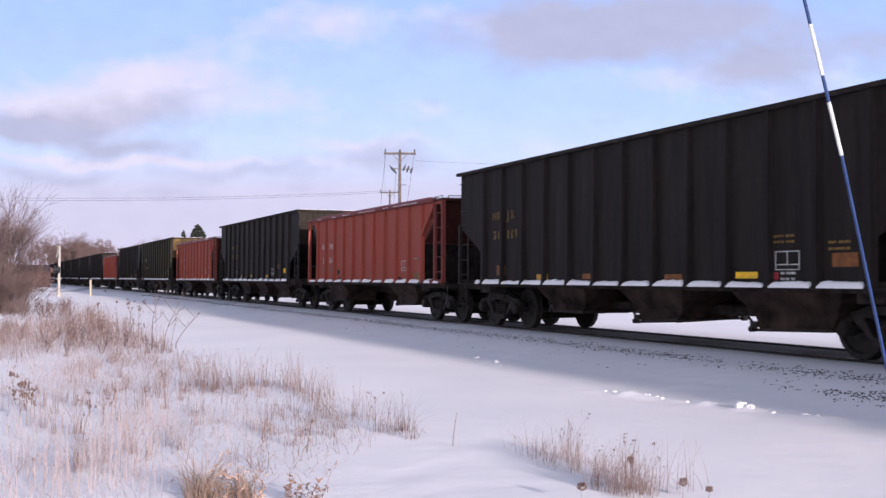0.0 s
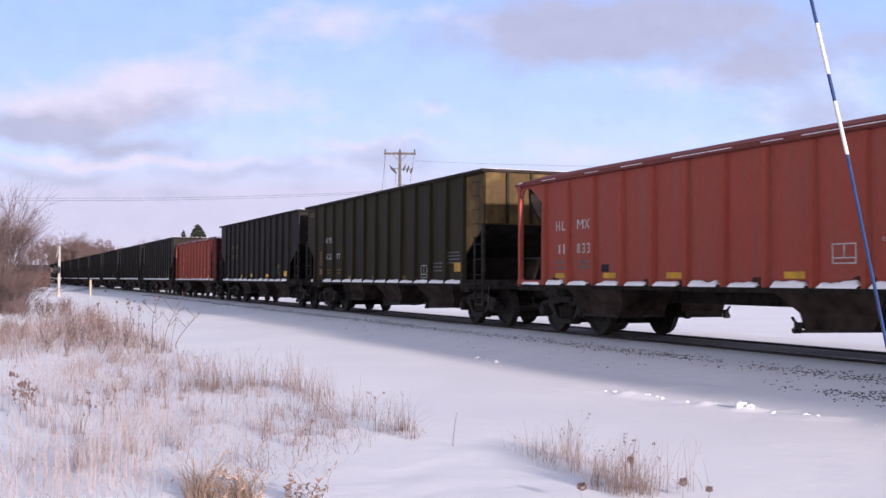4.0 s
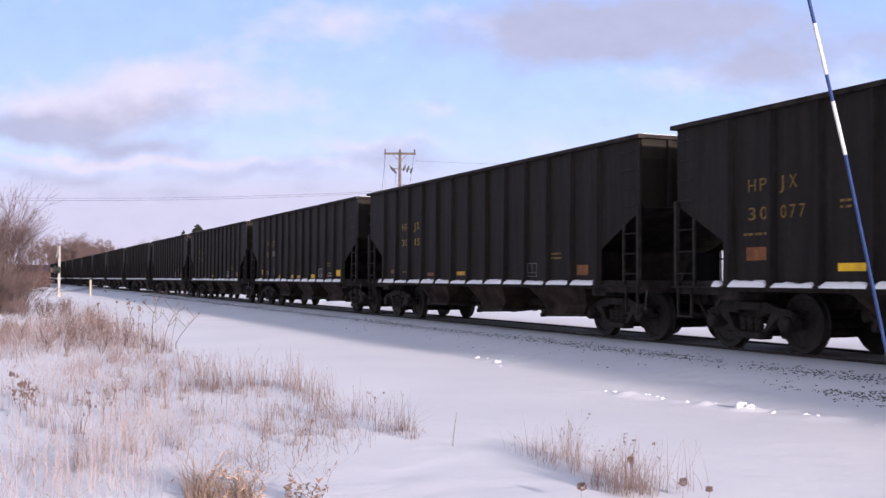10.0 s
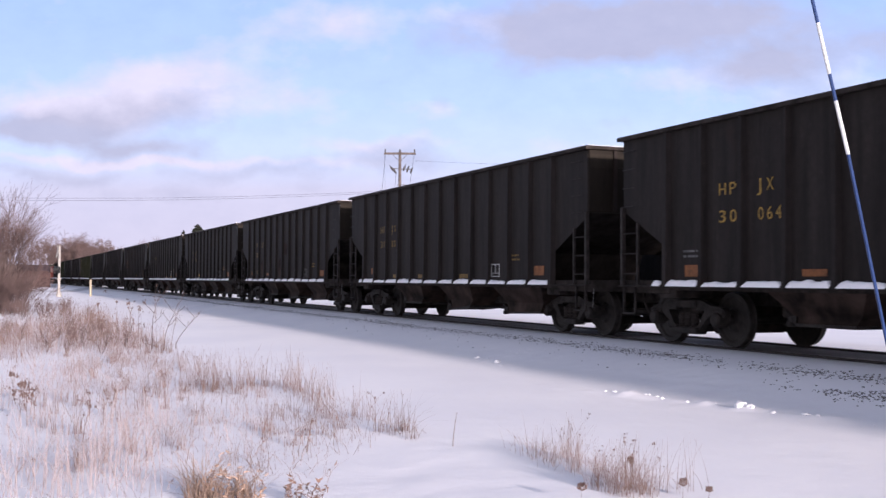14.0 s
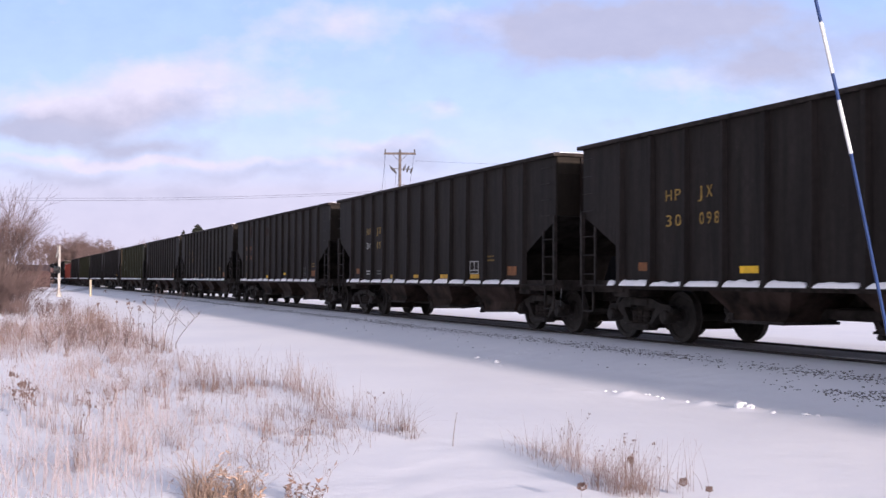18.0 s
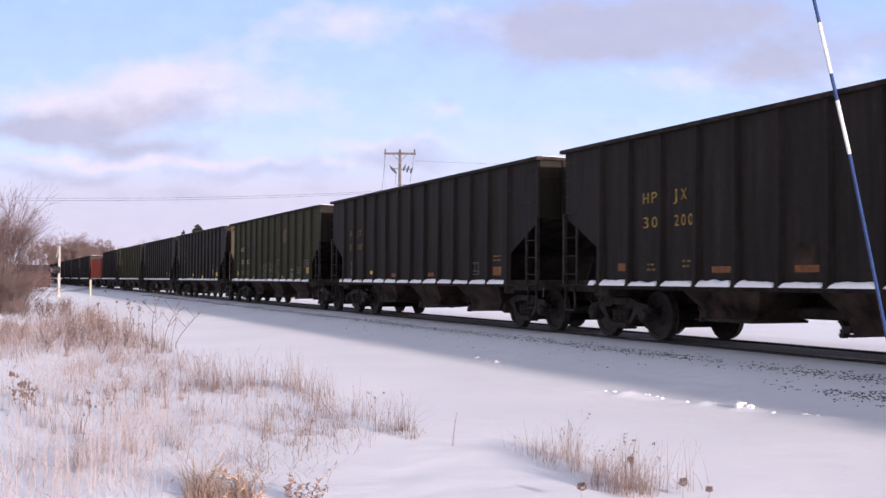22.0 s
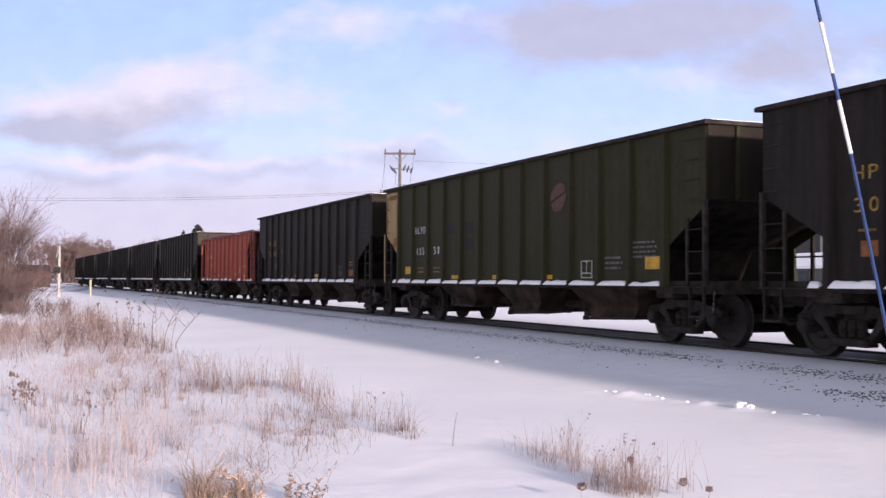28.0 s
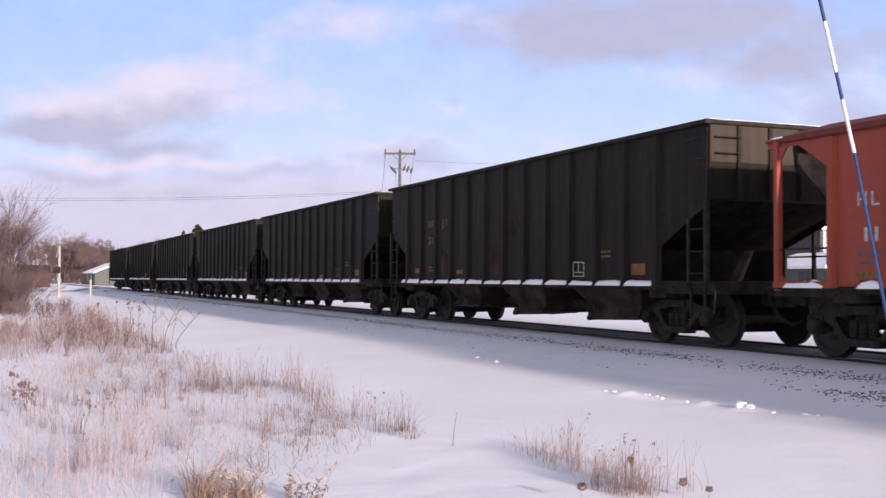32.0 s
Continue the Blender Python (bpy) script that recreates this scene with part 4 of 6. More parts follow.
# worn marks by car: colour, distance from the rear corner, width, height of the lower edge, height
MARKS = {
    "227": "g 4.85 0.55 1.16 0.09, g 6.77 0.46 1.17 0.09, g 9.61 0.47 1.17 0.09, B 10.53 0.50 1.24 0.27, y 12.63 0.32 1.33 0.18, o 2.04 0.34 1.36 0.06, e 3.79 0.44 1.28 0.17",
    "220": "y 1.99 0.41 1.18 0.18, y 4.84 0.52 1.17 0.11, y 6.78 0.47 1.19 0.11, y 9.62 0.51 1.18 0.11, b 11.55 0.48 1.25 0.32",
    "077": "k 1.77 0.55 1.75 0.09, o 1.83 0.48 1.41 0.20, y 3.77 0.51 1.24 0.11, o 5.69 0.47 1.16 0.10, o 8.50 0.46 1.17 0.10, k 3.82 0.25 2.05 0.18",
    "151": "o 1.95 0.45 1.27 0.11, k 2.91 0.30 1.24 0.10, o 4.77 0.51 1.20 0.08, g 6.71 0.50 1.21 0.09",
    "117": "y 1.97 0.44 1.28 0.21, r 1.74 0.21 1.14 0.11, w 2.91 0.35 1.24 0.18, e 3.92 0.42 1.24 0.29, g 4.85 0.50 1.13 0.11, g 6.77 0.49 1.14 0.11, g 7.67 0.51 1.14 0.09, y 9.58 0.48 1.14 0.12, R 11.52 0.17 1.16 0.11, w 11.76 0.40 1.17 0.16",
    "064": "o 1.92 0.43 1.17 0.19, e 1.88 0.47 1.48 0.14, o 4.75 0.49 1.17 0.10, g 6.73 0.46 1.17 0.10",
    "": "o 1.91 0.42 1.27 0.13, k 2.87 0.29 1.26 0.19, o 4.73 0.36 1.24 0.10, r 3.71 0.66 1.16 0.73, r 6.67 0.63 1.16 0.77, r 7.45 0.62 2.01 0.49",
    "098": "o 1.99 0.46 1.27 0.15, y 4.82 0.44 1.22 0.11",
    "157": "o 1.85 0.42 1.27 0.16, g 5.0 0.5 1.14 0.09, g 6.85 0.5 1.14 0.09, g 8.75 0.5 1.13 0.1, g 10.65 0.5 1.13 0.1, w 2.85 0.4 1.24 0.14, e 3.8 0.45 1.24 0.14, B 10.62 0.5 1.24 0.30",
    "143": "k 1.97 0.42 1.44 0.29, o 1.97 0.42 1.18 0.19, y 5.77 0.52 1.14 0.10, y 8.67 0.29 1.25 0.09, r 3.28 0.34 1.16 0.38, r 3.96 0.42 1.16 0.48, r 2.55 0.70 2.88 0.53, r 5.57 0.65 2.90 0.34",
    "200": "B 11.02 0.42 1.18 0.30, o 2.01 0.47 1.27 0.14, k 2.97 0.24 1.25 0.16, k 4.02 0.25 1.26 0.20, o 4.82 0.51 1.23 0.10, o 6.76 0.50 1.23 0.10, r 6.70 0.56 1.19 0.47",
    "065": "k 2.03 0.49 1.46 0.21, o 2.07 0.42 1.23 0.20, y 3.96 0.49 1.25 0.10, o 5.88 0.50 1.17 0.10, o 8.67 0.41 1.18 0.10, r 3.22 0.31 1.26 0.14",
    "018": "y 5.61 0.54 1.23 0.12, y 8.46 0.47 1.14 0.11, r 7.18 0.77 1.14 0.48, r 10.29 1.13 1.14 0.37, k 11.33 0.51 1.66 0.22, w 11.45 0.29 1.33 0.26, y 12.43 0.52 1.22 0.20",
    "052": "k 1.96 0.51 1.71 0.10, o 2.00 0.47 1.43 0.21, d 4.04 0.44 1.16 0.10, g 5.93 0.48 1.15 0.11, r 6.95 0.45 1.15 0.31",
    "103": "k 2.08 0.42 1.27 0.45, k 2.83 0.40 1.46 0.25, d 3.97 0.39 1.16 0.10, d 5.92 0.55 1.16 0.10, g 8.73 0.52 1.16 0.11, k 3.93 0.50 2.07 0.18",
    "169": "o 2.09 0.43 1.20 0.23, g 4.04 0.49 1.10 0.12, o 5.96 0.48 1.12 0.11, o 8.76 0.51 1.10 0.11, y 10.68 0.52 1.14 0.10, B 11.60 0.52 1.26 0.28, k 11.57 0.53 1.65 0.14, o 12.77 0.49 1.30 0.19, R 11.52 0.15 1.12 0.11, w 11.72 0.36 1.10 0.15",
}


def dress_dark(car, a, b, ink, seed):
    rnd = random.Random(seed)
    c = INK[ink]
    early = b in ("169", "077", "143", "065", "018", "052", "103")
    x0, x1 = (1.88, 2.58) if early else (2.84, 3.76)
    x0, x1 = {"065": (1.90, 2.66)}.get(b, (x0, x1))
    low = 0.15 if b == "143" else 0.05
    if a:
        stencil(car, "HP", x0, 2.50 - low, 0.43, c), stencil(car, "JX", x1, 2.50 - low, 0.38, c)
        stencil(car, a, x0, 2.07 - low, 0.44, mark_white if b == "157" else c)
        if b:
            stencil(car, b, x1 + 0.03, 2.07 - low, 0.52, mark_white if b == "117" else c)
        else:
            bars(car, x1, 2.10, 0.45, 2, mark_dark, 0.1, seed=seed)
    given = MARKS[b] if a and b in MARKS else ("o 1.95 0.44 1.27 0.14, d 4.8 0.5 1.14 0.1, d 6.75 0.5 1.14 0.1, d 9.6 0.48 1.14 0.1" if seed % 2 else "o 2.0 0.44 1.25 0.18, d 3.95 0.46 1.14 0.1, d 5.9 0.5 1.14 0.1, d 8.7 0.5 1.14 0.1")
    kinds_seen = ""
    for k, item in enumerate(given.split(", ")):
        code, *nums = item.split()
        x, w, z, h = (float(v) for v in nums)
        kinds_seen += code
        if code in "ygodR":
            plate(car, "reflector" if h < 0.13 else "rack_label", x, z, w, h, {"y": sheet_yellow, "g": sheet_gold, "o": mark_orange, "d": mark_dull, "R": label_red}[code])
        elif code == "r":
            blotch(car, x, z, w, h, bay_rust, seed + k)
        elif code in "bB":
            stencil_box(car, x, z, w, h, mark_white if code == "B" else mark_grey)
        else:
            bars(car, x, z + h - 0.05, w, max(1, round(h / 0.085)), {"w": mark_white, "k": mark_dull, "e": mark_grey}[code], 0.085, seed=seed + k)
    if not set(kinds_seen) & set("bB"):
        stencil_box(car, 11.47 if early else 10.55, 1.22 if early else 1.17, 0.43, 0.29, mark_white if rnd.random() < 0.5 else mark_grey)
    if b not in ("227", "018", "169"):
        plate(car, "rack_label", 12.68, 1.20, 0.44, 0.20, sheet_yellow if b in ("220", "117") else mark_orange)
    bars(car, 11.62 if not early else 12.7, 1.62, 0.42, 2, mark_dull, 0.09, seed=seed + 3)


def dress_green(car, a, b, refl, seed):
    stencil(car, "HLMX", 2.36, 2.32, 0.80, mark_white)
    stencil(car, a, 2.46, 1.76, 0.58, mark_white, -1.537), stencil(car, b, 3.68, 1.76, 0.36, mark_white, -1.537)
    plate(car, "rack_label", 1.62, 1.25, 0.45, 0.2, mark_orange if b == "97" else sheet_gold)
    bars(car, 2.58, 1.38, 0.42, 2, mark_dull, 0.10, seed=seed), bars(car, 3.68, 1.38, 0.42, 2, mark_dull, 0.10, seed=seed + 4)
    if b == "97":
        bars(car, 1.62, 2.0, 0.5, 6, mark_dull, 0.085, seed=seed + 8), bars(car, 0.4, 3.4, 0.6, 2, mark_dull, 0.085, seed=seed + 9)
    for x in (4.9, 7.3, 9.75):
        plate(car, "reflector", x, 1.12, 0.42, 0.09, REFLECT[refl])
    stencil_box(car, 11.35, 1.14, 0.42, 0.34, mark_white)
    bars(car, 13.2, 1.76, 0.75, 4, mark_grey, 0.085, seed=seed + 1), bars(car, 12.25, 1.50, 0.6, 3, mark_grey, 0.095, seed=seed + 6)
    plate(car, "rack_label", 13.6, 1.30, 0.45, 0.22, sheet_gold)
    for x, z in ((3.52, 2.40), (3.52, 1.86), (4.75, 2.40), (4.75, 1.92)) if b == "17" else ((4.55, 2.35), (5.65, 2.35), (5.65, 1.95)):
        plate(car, "paint_patch", x + 0.1, z - 0.12, 0.42, 0.26, mark_dark, -1.5265)
    if refl != "dull":
        # a slanting faded red badge, cut by a bare diagonal
        def lobe(a0, a1, dx, dz):
            pts = [(math.cos(a0 + (a1 - a0) * i / 11) * 0.31, math.sin(a0 + (a1 - a0) * i / 11) * 0.27) for i in range(12)]
            return Shape().prism([(px + 0.28 * pz + dx, pz + dz) for px, pz in pts], -0.004, 0.0)
        em = part("emblem", lobe(radians(200), radians(380), 0.015, -0.02), mark_red, car, "faded slanting red badge")
        em.location = (10.42, -1.53, 2.78)
        part("emblem_half", lobe(radians(20), radians(200), -0.015, 0.02), mark_red, em)


def dress_red(car, a, b, refl, seed):
    rnd = random.Random(seed)
    y = -1.512
    stencil(car, "HL", 1.81, 2.10, 0.38, mark_white, y), stencil(car, "MX", 2.67, 2.10, 0.48, mark_white, y)
    stencil(car, a, 1.90, 1.63, 0.24, mark_white, y), stencil(car, b, 2.67, 1.63, 0.50, mark_white, y)
    bars(car, 1.82, 1.44, 0.42, 2, mark_grey, 0.11, y, seed), bars(car, 2.72, 1.44, 0.5, 2, mark_grey, 0.1, y, seed + 1)
    plate(car, "rack_label", 3.60, 1.26, 0.26, 0.14, mark_dark, y)
    stencil_box(car, 9.70, 1.34, 0.45, 0.28, mark_white, y)
    stencil(car, "CU", 10.61, 1.63, 0.13, mark_white, y, 0.075), stencil(car, "FT", 10.80, 1.63, 0.12, mark_white, y, 0.075)
    bars(car, 10.98, 1.63, 0.24, 1, mark_grey, 0.13, y, seed + 2)
    plate(car, "reflector", 10.70, 1.12, 0.48, 0.16, mark_dull if refl == "none" else REFLECT[refl], y)
    if refl != "none":
        bright = REFLECT[refl]
        if b == "834":
            marks = ((1.79, 1.15, 0.07, mark_dull), (4.64, 1.22, 0.08, bright), (6.68, 1.12, 0.08, mark_dull), (8.80, 1.22, 0.13, bright))
        else:
            marks = tuple((x, 1.14, 0.10, bright) for x in (1.79, 3.66, 5.74, 8.72))
        for x, z, h, coat in marks:
            plate(car, "reflector", x, z, 0.44, h, coat, y)
    for u, k in ((9.35, 0.75), (5.9, 0.25), (2.6, 0.3)) if b == "834" else ((1.3, 0.6), (3.1, 0.5), (4.4, 0.7), (6.0, 1.6), (8.3, 0.5), (9.2, 1.9)):
        part("snow_streak", Shape().profile_x([(-1.584, 3.160), (-1.591, 3.158), (-1.590, 3.166), (-1.580, 3.172)], u, u + k), snow_fluff, car)
    # snow on the side sill: lone lumps (panel, start, end) on one car, drifts in every panel on the others
    edge, step = 1.36, 0.999
    if b == "834":
        lumps = ((0, 0.52, 0.93), (1, 0.30, 0.50), (2, 0.28, 0.93), (3, 0.10, 0.48), (4, 0.40, 0.93), (5, 0.30, 0.86), (6, 0.42, 0.93), (8, 0.38, 0.93), (9, 0.74, 0.92))
    else:
        lumps = tuple((i, 0.08 + rnd.uniform(0, 0.12), 0.92 - rnd.uniform(0, 0.12)) for i in range(10))
    sill_snow(car, [(edge + step * (i + u), edge + step * (i + v)) for i, u, v in lumps] + [(0.44, 1.24), (11.63, 12.05), (12.25, 12.63)], -1.525, 1.006, 77)
    # dirt thrown up from the track along the lower edge
    for q in range(9):
        x = 1.6 + 1.05 * q + rnd.uniform(0, 0.35)
        blotch(car, x, 1.02, rnd.uniform(0.20, 0.55), rnd.uniform(0.05, 0.16), red_end, seed + q, -1.5065, label="dark splash of dirt")


def build_train():
    protos = {
        "black": hopper("hopper_car", "grimy black open-top coal hopper car", black_paint, corner=(0, end_paint)),
        "green": hopper("hopper_car", "faded dark green open-top coal hopper car with tan end panels", green_paint, length=15.4, edge=1.17, front=1.17, trucks=(1.28, 1.30), corner=(1, end_paint)),
        "olive": hopper("hopper_car", "dirty olive-brown open-top coal hopper car with a tan end", olive_paint, length=15.4, edge=1.17, front=1.17, trucks=(1.28, 1.30), corner=(1, yellow_tan)),
        "red": red_hopper()}
    # tan end panels of the green cars
    for k in ("green",):
        part("end_panel", Shape().prism([(0.045, 3.57), (0.045, 2.36), (1.05, 1.78), (1.05, 3.57)], -1.531, -1.527), tan_paint, protos[k], "rust-streaked tan end panel")
        for q, (x, z, w, h) in enumerate(((0.05, 2.42, 0.14, 0.62), (0.62, 1.98, 0.34, 0.30), (0.90, 2.6, 0.12, 0.70), (0.30, 3.36, 0.60, 0.14), (0.10, 3.05, 0.10, 0.34))):
            blotch(protos[k], x, z, w, h, rust_red, 60 + q, -1.532, "rust_stain", "red-brown rust stain")
        part("end_panel", Shape().box(0.0, 0.075, -1.588, -1.582, 1.0, 2.4), tan_paint, protos[k])
    part("end_panel", Shape().prism([(15.355, 3.57), (15.355, 2.36), (14.35, 1.78), (14.35, 3.57)], -1.531, -1.527), yellow_tan, protos["olive"], "stained yellow-tan end panel")
    used, cars = set(), []
    for i, (kind, a, b, ink, refl, corner) in enumerate(TRAIN):
        if kind in used:
            car = copy_thing(protos[kind], car_pose(corner, 0))
        else:
            car = None
        cars.append([kind, car, corner])
        used.add(kind)
    # the prototypes themselves run as the first car of each kind
    for row in cars:
        if row[1] is None:
            row[1] = protos[row[0]]
            row[1].matrix_basis = car_pose(row[2], 0)
    for i, ((kind, a, b, ink, refl, corner), (_, car, _)) in enumerate(zip(TRAIN, cars)):
        if kind == "black":
            dress_dark(car, a, b, ink, 100 + i)
            if a and not b and corner > 400:
                # sunlight on this end wall is a painted pale band with a clean lower line; two grab irons
                part("end_band", Shape().box(14.958, 14.964, -1.5, 1.5, 3.02, 3.62), end_sunlit_pale, car, "pale band painted across the end wall as sunlight")
                for z in (3.16, 3.42):
                    part("grab_iron", Shape().rod((15.03, -1.42, z), (15.03, -0.95, z), 0.012, 0.012, 6).rod((14.95, -1.42, z), (15.03, -1.42, z), 0.012, 0.012, 6).rod((14.95, -0.95, z), (15.03, -0.95, z), 0.012, 0.012, 6), iron, car)
            if a:
                tagged(car, f"grimy black coal hopper car with {'faded ' if ink == 'dull' else ''}{'orange' if ink == 'orange' else 'yellow'} lettering")
        elif kind == "red":
            dress_red(car, a, b, refl, 100 + i)
            tagged(car, "weathered red hopper car with white lettering and open ends")
        else:
            dress_green(car, a, b, refl, i)
            if b == "17":
                scrawl(car)
                tagged(car, "faded green coal hopper car with graffiti and tan end")
    return cars


# ---- plants ----
def stem(s, x, y, z, height, lean, az, r, bend=1.6):
    dx, dy = math.cos(az), math.sin(az)
    pts = []
    for i in range(4):
        t = i / 3
        o = lean * height * t ** bend
        pts.append((x + dx * o, y + dy * o, z + height * t * (1 - 0.25 * lean * t)))
    rings = [[(p[0] + math.cos(j * 2.094) * r * (1 - 0.75 * i / 3), p[1] + math.sin(j * 2.094) * r * (1 - 0.75 * i / 3), p[2]) for j in range(3)] for i, p in enumerate(pts)]
    s.loft(rings)
    return pts[-1]


def tuft_head(s, p, r, rnd, n=5):
    for _ in range(n):
        c = Vector(p) + Vector((rnd.gauss(0, r * 0.5), rnd.gauss(0, r * 0.5), rnd.gauss(0, r * 0.4)))
        q = r * rnd.uniform(0.3, 0.6)
        s.add([c + Vector((q, 0, 0)), c + Vector((-q, q * 0.6, 0)), c + Vector((-q, -q * 0.6, 0)), c + Vector((0, 0, q * 1.3)), c + Vector((0, 0, -q))], [(0, 1, 3), (1, 2, 3), (2, 0, 3), (1, 0, 4), (2, 1, 4), (0, 2, 4)])


def grass_patch(label, material, patches, seed, lean=(0.05, 0.35), thick=(0.0016, 0.0032), heads=0.0, wind=2.9):
    """patches: (x, y, half length, half width, stems, lowest and highest stem)."""
    rnd = random.Random(seed)
    s, hd = Shape(), Shape()
    for x, y, rx, ry, count, h0, h1 in patches:
        for _ in range(count):
            a, r = rnd.uniform(0, 6.283), math.sqrt(rnd.random())
            px, py = x + rx * r * math.cos(a), y + ry * r * math.sin(a)
            if noise.noise((px * 0.9, py * 1.7, seed)) < rnd.uniform(-0.30, 0.35):
                continue
            az = rnd.gauss(wind, 2.0)
            tip = stem(s, px, py, ground_z(px, py) - 0.02, rnd.uniform(h0, h1), rnd.uniform(*lean), az, rnd.uniform(*thick))
            if rnd.random() < heads:
                tuft_head(hd, tip, rnd.uniform(0.006, 0.014), rnd, 4)
            if rnd.random() < 0.35:
                t = rnd.uniform(0.35, 0.8)
                base = (px + (tip[0] - px) * t ** 1.6, py + (tip[1] - py) * t ** 1.6, ground_z(px, py) + (tip[2] - ground_z(px, py)) * t)
                stem(s, *base, rnd.uniform(0.25, 0.5) * h0, rnd.uniform(0.3, 1.2), rnd.uniform(0, 6.283), thick[0] * 0.8)
        # broken stems lying aslant
        for _ in range(count // 6):
            px, py = x + rx * rnd.uniform(-0.8, 0.8), y + ry * rnd.uniform(-0.8, 0.8)
            stem(s, px, py, ground_z(px, py) + 0.01, rnd.uniform(0.08, 0.3), rnd.uniform(0.9, 2.2), rnd.uniform(0, 6.283), thick[1])
    ob = new("dry_grass", s.mesh("dry_grass"))
    ob.data.materials.append(material)
    tagged(ob, label, "grass", kind="stuff")
    if hd.v:
        part("seed_heads", hd, seed_brown, ob, "brown seed heads")
    return ob


def weed(x, y, height, seed, branches=6, head=0.03):
    """A dead tall weed: a brown stalk with side twigs and seed clusters."""
    rnd = random.Random(seed)
    ob = thing("dead_weed", "dead brown weed stalk with dried seed clusters in snow", "weed", "dead weeds in the snow", at=pose(x, y, ground_z(x, y) - 0.02))
    s = Shape()
    top = stem(s, 0, 0, 0, height, rnd.uniform(0.05, 0.2), rnd.uniform(0, 6.28), 0.005)
    stalk = part("stalk", s, stalk_brown, ob)
    for i in range(branches):
        t = rnd.uniform(0.3, 0.95)
        base = (top[0] * t ** 1.6, top[1] * t ** 1.6, top[2] * t)
        tw, hd = Shape(), Shape()
        tip = stem(tw, *base, height * rnd.uniform(0.15, 0.4), rnd.uniform(0.3, 0.9), rnd.uniform(0, 6.28), 0.003)
        tuft_head(hd, tip, head * rnd.uniform(0.6, 1.3), rnd, 7)
        tagged(part("seed_head", hd, seed_brown, part("twig", tw, stalk_brown, ob)), kind="stuff")
    hd = Shape()
    tuft_head(hd, top, head * 1.3, rnd, 9)
    tagged(part("seed_head", hd, seed_brown, stalk), kind="stuff")


def grass_tufts(label, material, areas, seed, thick=(0.0014, 0.0030), lean=0.5, heads=0.08, wind=2.6):
    """Separate tufts, each of stems fanning from one root; areas: (x, y, half length, half width, tufts, lowest and highest stem)."""
    rnd = random.Random(seed)
    s, hd = Shape(), Shape()
    for x, y, rx, ry, count, h0, h1 in areas:
        for _ in range(count):
            a, r = rnd.uniform(0, 6.283), math.sqrt(rnd.random())
            cx, cy = x + rx * r * math.cos(a), y + ry * r * math.sin(a)
            tall = rnd.uniform(h0, h1)
            for _ in range(rnd.randint(5, 22)):
                px, py = cx + rnd.gauss(0, 0.035), cy + rnd.gauss(0, 0.035)
                az = rnd.gauss(wind, 1.6)
                tip = stem(s, px, py, ground_z(px, py) - 0.02, tall * rnd.uniform(0.45, 1.0), abs(rnd.gauss(0.12, lean * 0.8)), az, rnd.uniform(*thick))
                if rnd.random() < heads:
                    tuft_head(hd, tip, rnd.uniform(0.006, 0.013), rnd, 4)
    ob = new("dry_grass", s.mesh("dry_grass"))
    ob.data.materials.append(material)
    tagged(ob, label, "grass", kind="stuff")
    if hd.v:
        part("seed_heads", hd, seed_brown, ob, "brown seed heads")
    return ob


def curled_leaf(s, p, way, size, rnd):
    """A dry leaf, folded along its rib and curling at the tip."""
    way = way.normalized()
    side = way.cross(Vector((rnd.gauss(0, 1), rnd.gauss(0, 1), rnd.gauss(0, 1)))).normalized()
    lift = side.cross(way)
    w, f = size * rnd.uniform(0.10, 0.22), size * rnd.uniform(0.08, 0.22)
    rings = []
    for t, k in ((0.0, 0.15), (0.3, 0.9), (0.65, 0.8), (1.0, 0.1)):
        c = p + way * size * t + lift * (-size * 0.35 * t * t)
        rings.append([c - side * w * k + lift * f * k, c - lift * 0.0006, c + side * w * k + lift * f * k, c + lift * 0.0012])
    s.loft(rings)


def leafy_weed(x, y, height, seed, stalks, leaves, size, lean, material, label):
    """A dead broad-leaved weed: leaning stalks hung with curled brown leaves."""
    rnd = random.Random(seed)
    ob = thing("dead_weed", label, "weed", "dead weeds in the snow", at=pose(x, y, ground_z(x, y) - 0.02))
    for i in range(stalks):
        st, lv = Shape(), Shape()
        az = rnd.gauss(lean, 0.7)
        bx, by = rnd.gauss(0, 0.05), rnd.gauss(0, 0.05)
        h = height * rnd.uniform(0.5, 1.0)
        tilt = rnd.uniform(0.15, 0.55)
        top = Vector(stem(st, bx, by, 0, h, tilt, az, 0.0035))
        stalk = part("stalk", st, stalk_brown, ob)
        for _ in range(leaves):
            t = rnd.uniform(0.2, 1.0)
            p = Vector((bx + (top.x - bx) * t ** 1.6, by + (top.y - by) * t ** 1.6, top.z * t))
            a = rnd.uniform(0, 6.283)
            curled_leaf(lv, p, Vector((math.cos(a), math.sin(a), rnd.uniform(-0.9, 0.7))), size * rnd.uniform(0.5, 1.2), rnd)
        tagged(part("leaf", lv, material, stalk, "curled dry leaves"), kind="stuff")


